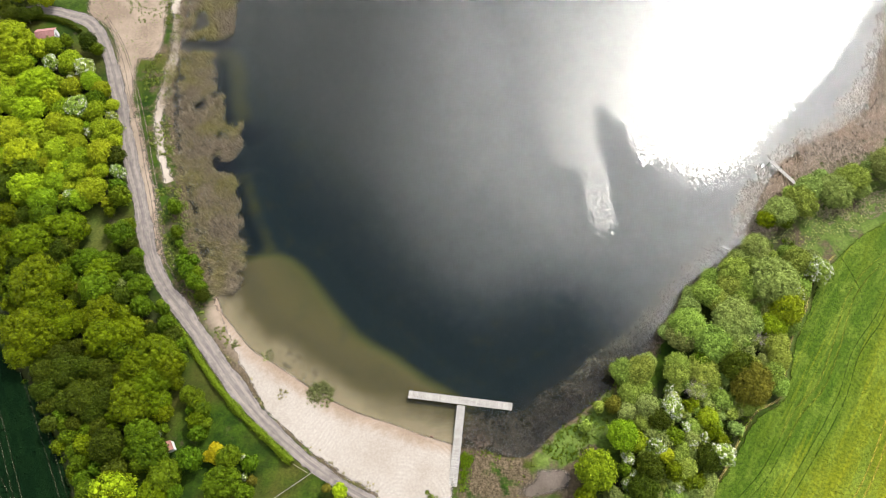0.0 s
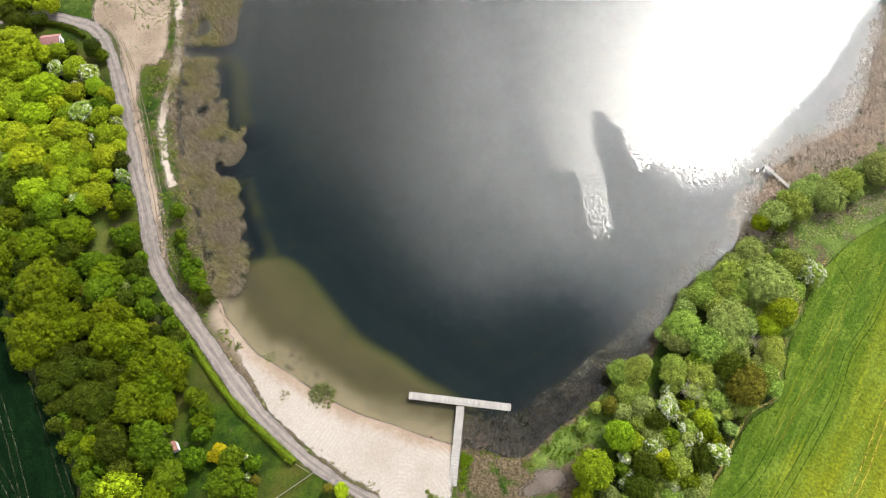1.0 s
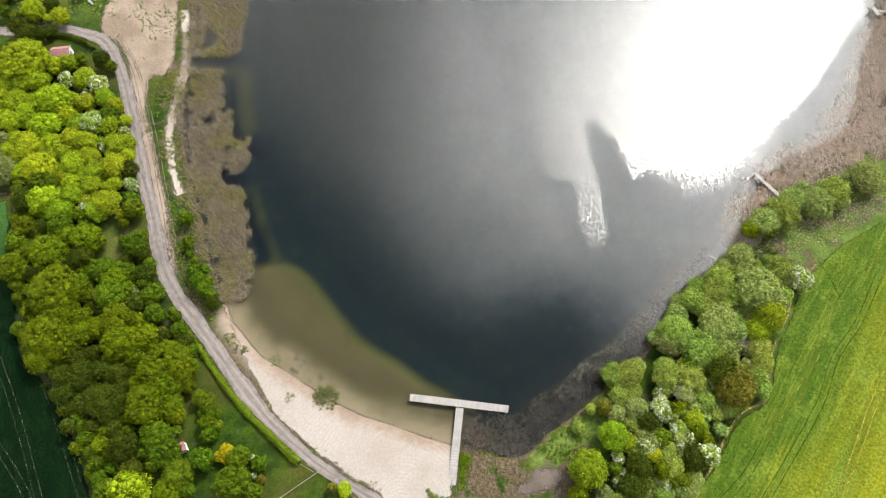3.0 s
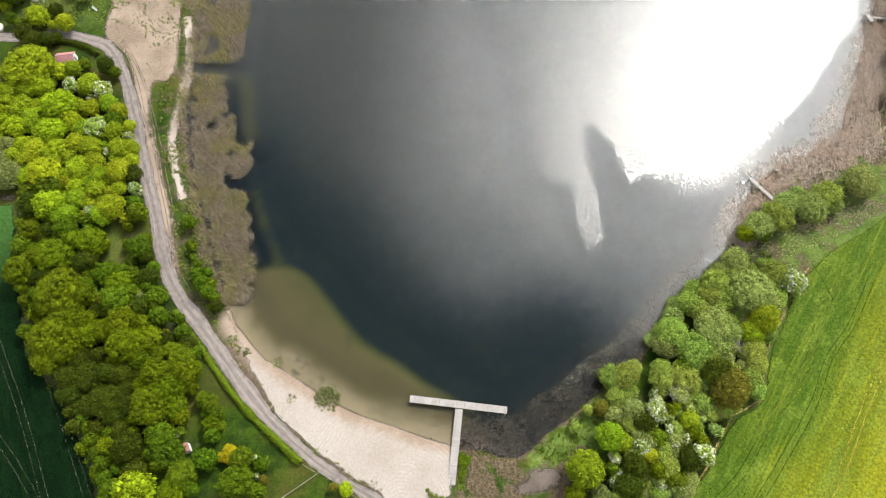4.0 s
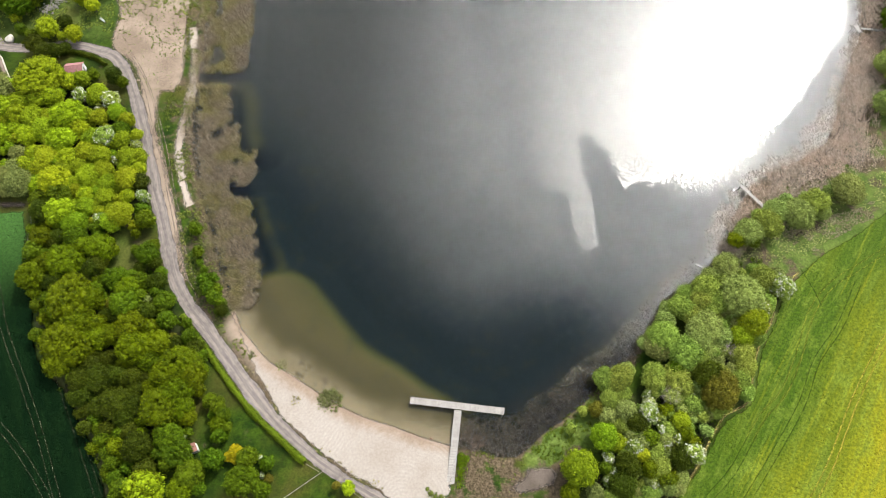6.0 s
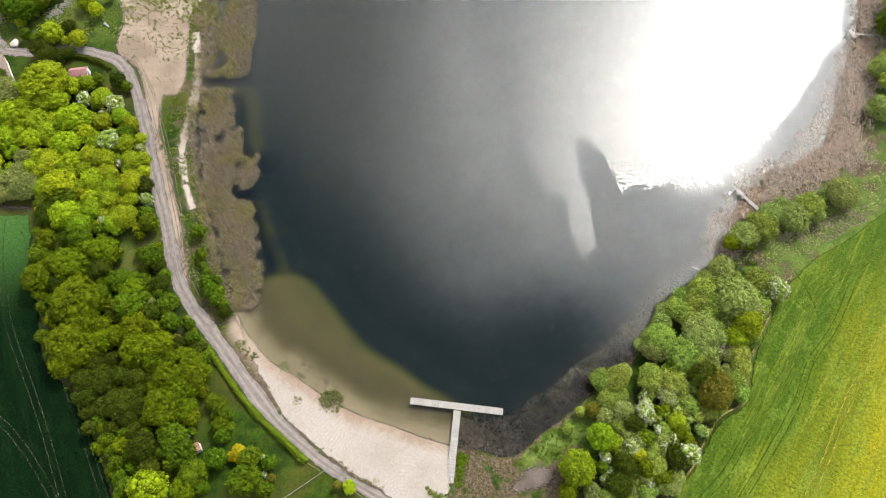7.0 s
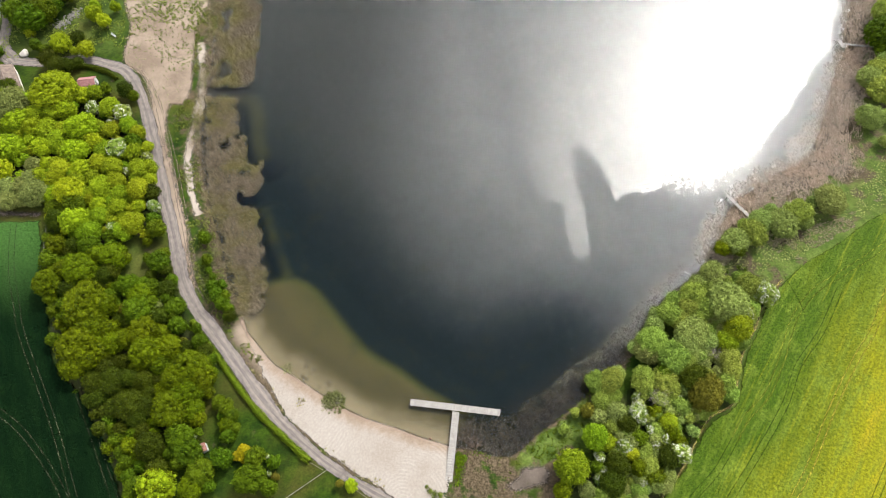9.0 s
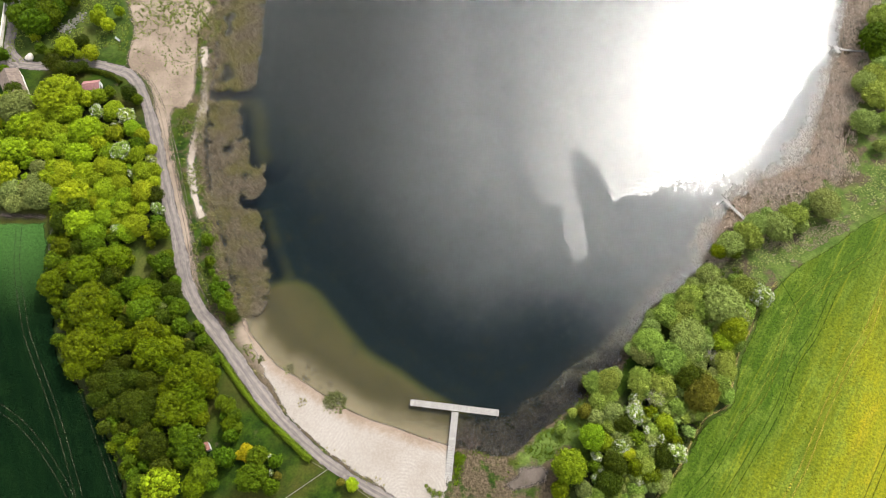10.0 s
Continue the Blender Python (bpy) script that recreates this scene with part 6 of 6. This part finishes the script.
def build_jetties():
    r = np.random.default_rng(51)
    thing = tagged(new("jetty"), "weathered grey timber T-shaped bathing jetty over the water", "jetty")
    deck_run(thing, (-5.65, 24.95), (14.6, 22.35), 1.5, 0.62, 0.2, r)
    deck_run(thing, (4.62, 22.72), (2.5, 5.9), 1.6, 0.615, 0.2, r)
    thing = tagged(new("jetty"), "narrow weathered wooden landing stage through reeds", "jetty")
    deck_run(thing, (77.0, 77.6), (82.2, 70.4), 0.9, 1.25, 0.22, r)
    thing = tagged(new("jetty"), "narrow grey fishing jetty with a small end platform", "jetty")
    deck_run(thing, (122.6, 129.1), (136.5, 127.4), 0.7, 1.2, 0.24, r)
    deck_run(thing, (121.4, 130.4), (122.2, 127.6), 1.2, 1.22, 0.22, r)
    # moored pontoon and a driftwood pole
    raft = tagged(new("pontoon"), "small white floating pontoon at the reed edge", "pontoon")
    turn = Matrix.Rotation(math.atan2(-0.8, 1.5), 4, "Z")
    raft.matrix_basis = Matrix.Translation((62.95, 56.1, 0.0)) @ turn @ Matrix.Diagonal((0.85, 0.65, 0.9, 1))
    for k in range(6):
        part("board", box(0.29, 0.75, 0.05, (-0.8 + 0.32 * k, 0, 0.27), 0.01), MAT["white"], raft)
    for s in (-1, 1):
        part("float", box(1.9, 0.26, 0.3, (0, s * 0.24, 0.09), 0.05), MAT["white"], raft)
    pole = tagged(new("driftwood"), "pale bleached branch lying in the water", "branch")
    v, f = tube([(58.0, 56.3, 0.05), (59.0, 55.7, 0.08), (60.0, 55.4, 0.06), (60.8, 55.35, 0.02)], [0.05, 0.09, 0.10, 0.06], 6)
    child = new("stem", mesh_from("stem", v, f, [MAT["pale_timber"]], True))
    child.parent = pole
    boat = tagged(new("mooring_frame"), "small pale landing frame at the jetty's end", "frame")
    for q in ((75.0, 76.5), (75.5, 76.0), (75.9, 76.6), (75.4, 77.1)):
        part("post", rod((*q, -1.0), (*q, 0.9), 0.06), MAT["white"], boat)
    part("platform", box(0.9, 0.55, 0.06, (75.45, 76.55, 0.55), 0.01, Matrix.Rotation(radians(40), 4, "Z")), MAT["white"], boat)
    post = tagged(new("jetty_bin"), "small dark post on the jetty deck", "post")
    part("body", rod((2.75, 8.7, 0.64), (2.75, 8.7, 1.15), 0.14, 12), MAT["bark"], post)
    stone = tagged(new("stone"), "small reddish stone at the waterline", "stone")
    v = BALL_V * np.array([0.38, 0.26, 0.22]) * (1 + 0.15 * np.sin(BALL_V[:, :1] * 5 + 1))
    child = mesh_from("stone", v + np.array([-1.1, 17.0, 0.12]), BALL_F, [MAT["rust"]], True)
    stone_body = new("body", child)
    stone_body.parent = stone


def gable(lx, ly, wall, rise, over, roof_mat, wall_mat, thing, thick=0.12):
    """Walls with two gables, and two roof slopes that overhang them; the ridge runs along x."""
    bm = bmesh.new()
    hx, hy = lx / 2, ly / 2
    pts = [(-hx, -hy, -0.3), (-hx, hy, -0.3), (-hx, hy, wall), (-hx, 0, wall + rise), (-hx, -hy, wall)]
    a = [bm.verts.new(p) for p in pts]
    b = [bm.verts.new((-x, y, z)) for x, y, z in pts]
    bm.faces.new(a[::-1])
    bm.faces.new(b)
    for i in range(5):
        bm.faces.new((a[i], a[(i + 1) % 5], b[(i + 1) % 5], b[i]))
    bmesh.ops.recalc_face_normals(bm, faces=bm.faces)
    part("wall", bm, wall_mat, thing)
    slope = math.atan2(rise, hy)
    run = math.hypot(hy, rise) + over
    for s in (-1, 1):
        t = Matrix.Rotation(-s * slope, 4, "X")
        c = Vector((0, s * (run / 2) * math.cos(slope), wall + rise - run / 2 * math.sin(slope) + 0.08 + thick / 2))
        roof = part("roof", box(lx + 2 * over, run, thick, tuple(c), 0.02, t), roof_mat, thing)
        n = max(3, int((lx + 2 * over) / 0.9))
        for k in range(n + 1):
            x = -lx / 2 - over + 0.05 + k * (lx + 2 * over - 0.1) / n
            off = Vector((x, c.y, c.z)) + t @ Vector((0, 0, thick / 2 + 0.02))
            part("batten", box(0.06, run, 0.04, tuple(off), 0.0, t), roof_mat, roof)
    part("ridge", rod((-lx / 2 - over, 0, wall + rise + 0.16), (lx / 2 + over, 0, wall + rise + 0.16), 0.1), roof_mat, thing)


def build_houses():
    shed = tagged(new("shed"), "small garden shed with faded red roof and white gable", "shed")
    gable(4.2, 3.0, 1.9, 0.8, 0.25, MAT["red_roof"], MAT["white"], shed)
    part("door", box(0.05, 0.85, 1.75, (2.125, 0, 0.88), 0.01), MAT["timber"], shed)
    shed.matrix_basis = pose(-97.0, 114.3, float(ground_height(-97, 114.3)), 0, 0, 8)
    house = tagged(new("house"), "low house with brown tiled roof and pale verge", "house")
    gable(9.5, 5.2, 2.5, 1.5, 0.4, MAT["brown_roof"], MAT["render_wall"], house)
    for x in (-2.6, 2.4):
        w = part("window", box(1.1, 0.06, 1.0, (x, 2.62, 1.5), 0.02), MAT["white"], house)
        part("pane", box(0.9, 0.04, 0.8, (x, 2.64, 1.5)), MAT["glass"], w)
    house.matrix_basis = pose(-118.9, 114.3, float(ground_height(-118.9, 114.3)), 0, 0, -60)
    verge = tagged(new("boundary_wall"), "long pale boundary wall beside the brown-roofed house", "wall")
    wall_line(verge, [(-120.4, 121.2), (-116.7, 114.8), (-112.9, 108.2)], 0.32, 1.5)
    verge = tagged(new("boundary_wall"), "pale boundary wall along the side track", "wall")
    wall_line(verge, [(-128.0, 129.8), (-129.6, 138.5), (-131.1, 146.9)], 0.3, 1.3)
    hut = tagged(new("garden_hut"), "small hut with rust-red and white roof among trees", "hut")
    gable(1.7, 1.2, 1.6, 0.4, 0.1, MAT["rust"], MAT["white"], hut)
    part("roof_sheet", box(0.8, 0.75, 0.04, (0.5, 0.3, 2.05), 0.0, Matrix.Rotation(radians(-20), 4, "X")), MAT["white"], hut, "white roof sheet")
    hut.matrix_basis = pose(-50.2, 15.3, float(ground_height(-50.2, 15.3)), 0, 0, 118)


def wall_line(thing, points, thick, height):
    for a, b in zip(points, points[1:]):
        a, b = Vector((*a, 0)), Vector((*b, 0))
        m = (a + b) / 2
        z = float(ground_height(m.x, m.y))
        t = Matrix.Rotation(math.atan2(b.y - a.y, b.x - a.x), 4, "Z")
        n = max(1, int((b - a).length / 1.2))
        part("wall", box((b - a).length, thick, height + 0.4, (m.x, m.y, z + height / 2 - 0.2), 0.02, t), MAT["render_wall"], thing)
        for k in range(n):
            c = a + (b - a) * ((k + 0.5) / n)
            part("coping", box((b - a).length / n - 0.02, thick + 0.1, 0.07, (c.x, c.y, z + height + 0.037), 0.015, t), MAT["pale_timber"], thing)


def fence(points, height, label, gap=2.2, rails=2):
    thing = tagged(new("fence"), label, "fence")
    for a, b in zip(points, points[1:]):
        a, b = Vector((*a, 0)), Vector((*b, 0))
        n = max(1, round((b - a).length / gap))
        for k in range(n + 1):
            p = a + (b - a) * (k / n)
            z = float(ground_height(p.x, p.y))
            if k < n or b == Vector((*points[-1], 0)):
                part("post", rod((p.x, p.y, z - 0.4), (p.x, p.y, z + height), 0.05), MAT["timber"], thing)
            if k < n:
                q = a + (b - a) * ((k + 1) / n)
                zq = float(ground_height(q.x, q.y))
                for j in range(rails):
                    h = height * (0.92 - 0.45 * j)
                    part("rail", rod((p.x, p.y, z + h), (q.x, q.y, zq + h), 0.035, 6), MAT["timber"], thing)
    return thing


def build_small():
    fence([(-38, 0.6), (-31.9, 4.8), (-23.4, 10.5), (-19.5, 8.2), (-16.7, 6.2), (-13.9, 4.4), (-6, -0.5)], 1.1, "grey wooden rail fence round a garden corner")
    fence([(-26.9, 12.0), (-24.4, 10.6)], 1.0, "short grey wooden rail fence")
    fence([(-98.0, 72.2), (-97.2, 66), (-96.2, 58.5)], 1.1, "weathered post fence on the field edge")
    heap = tagged(new("boulder"), "pale rounded boulder at the track junction", "boulder")
    v, f = ball(3)
    v = v * np.array([1.15, 1.35, 0.95]) * (1 + 0.10 * np.sin(v[:, :1] * 4 + 2 * v[:, 1:2]) + 0.06 * np.sin(v[:, 2:] * 7))
    child = new("body", mesh_from("body", v, f, [MAT["stone"]], True))
    child.parent = heap
    heap.matrix_basis = pose(-118.6, 126.2, float(ground_height(-118.6, 126.2)) + 0.35)
    bench = tagged(new("bench"), "white-painted bench on the grass", "bench")
    part("seat", box(2.2, 0.4, 0.06, (0, 0, 0.45), 0.01), MAT["white"], bench)
    part("backrest", box(2.2, 0.05, 0.35, (0, 0.22, 0.8), 0.01), MAT["white"], bench)
    for x in (-0.9, 0.9):
        part("leg", box(0.08, 0.4, 0.72, (x, 0, 0.07), 0.01), MAT["timber"], bench)
    bench.matrix_basis = pose(-94.2, 132.8, float(ground_height(-94.2, 132.8)), 0, 0, -40)


def build_rubble():
    """A spread heap of grey-mauve stones on the slope."""
    r = np.random.default_rng(71)
    vs, fs, n = [], [], 0
    for k in range(170):
        u = r.uniform(0, 1)
        x, y = -112 + 5.5 * u + r.normal(0, 0.9), 136.5 + 7 * u + r.normal(0, 0.9)
        size = r.uniform(0.12, 0.42)
        v = BALL_V * r.uniform(0.7, 1.2, (len(BALL_V), 1)) * np.array([size, size * r.uniform(0.6, 1), size * 0.6])
        vs.append(v + np.array([x, y, float(ground_height(x, y)) + size * 0.25]))
        fs.append(BALL_F + n)
        n += len(v)
    me = mesh_from("rubble", np.concatenate(vs), np.concatenate(fs), [MAT["timber"]])
    tagged(new("rubble", me), "spread heap of grey stones on grass", "stones", kind="stuff")


build_rubble()
build_jetties()
build_houses()
build_small()
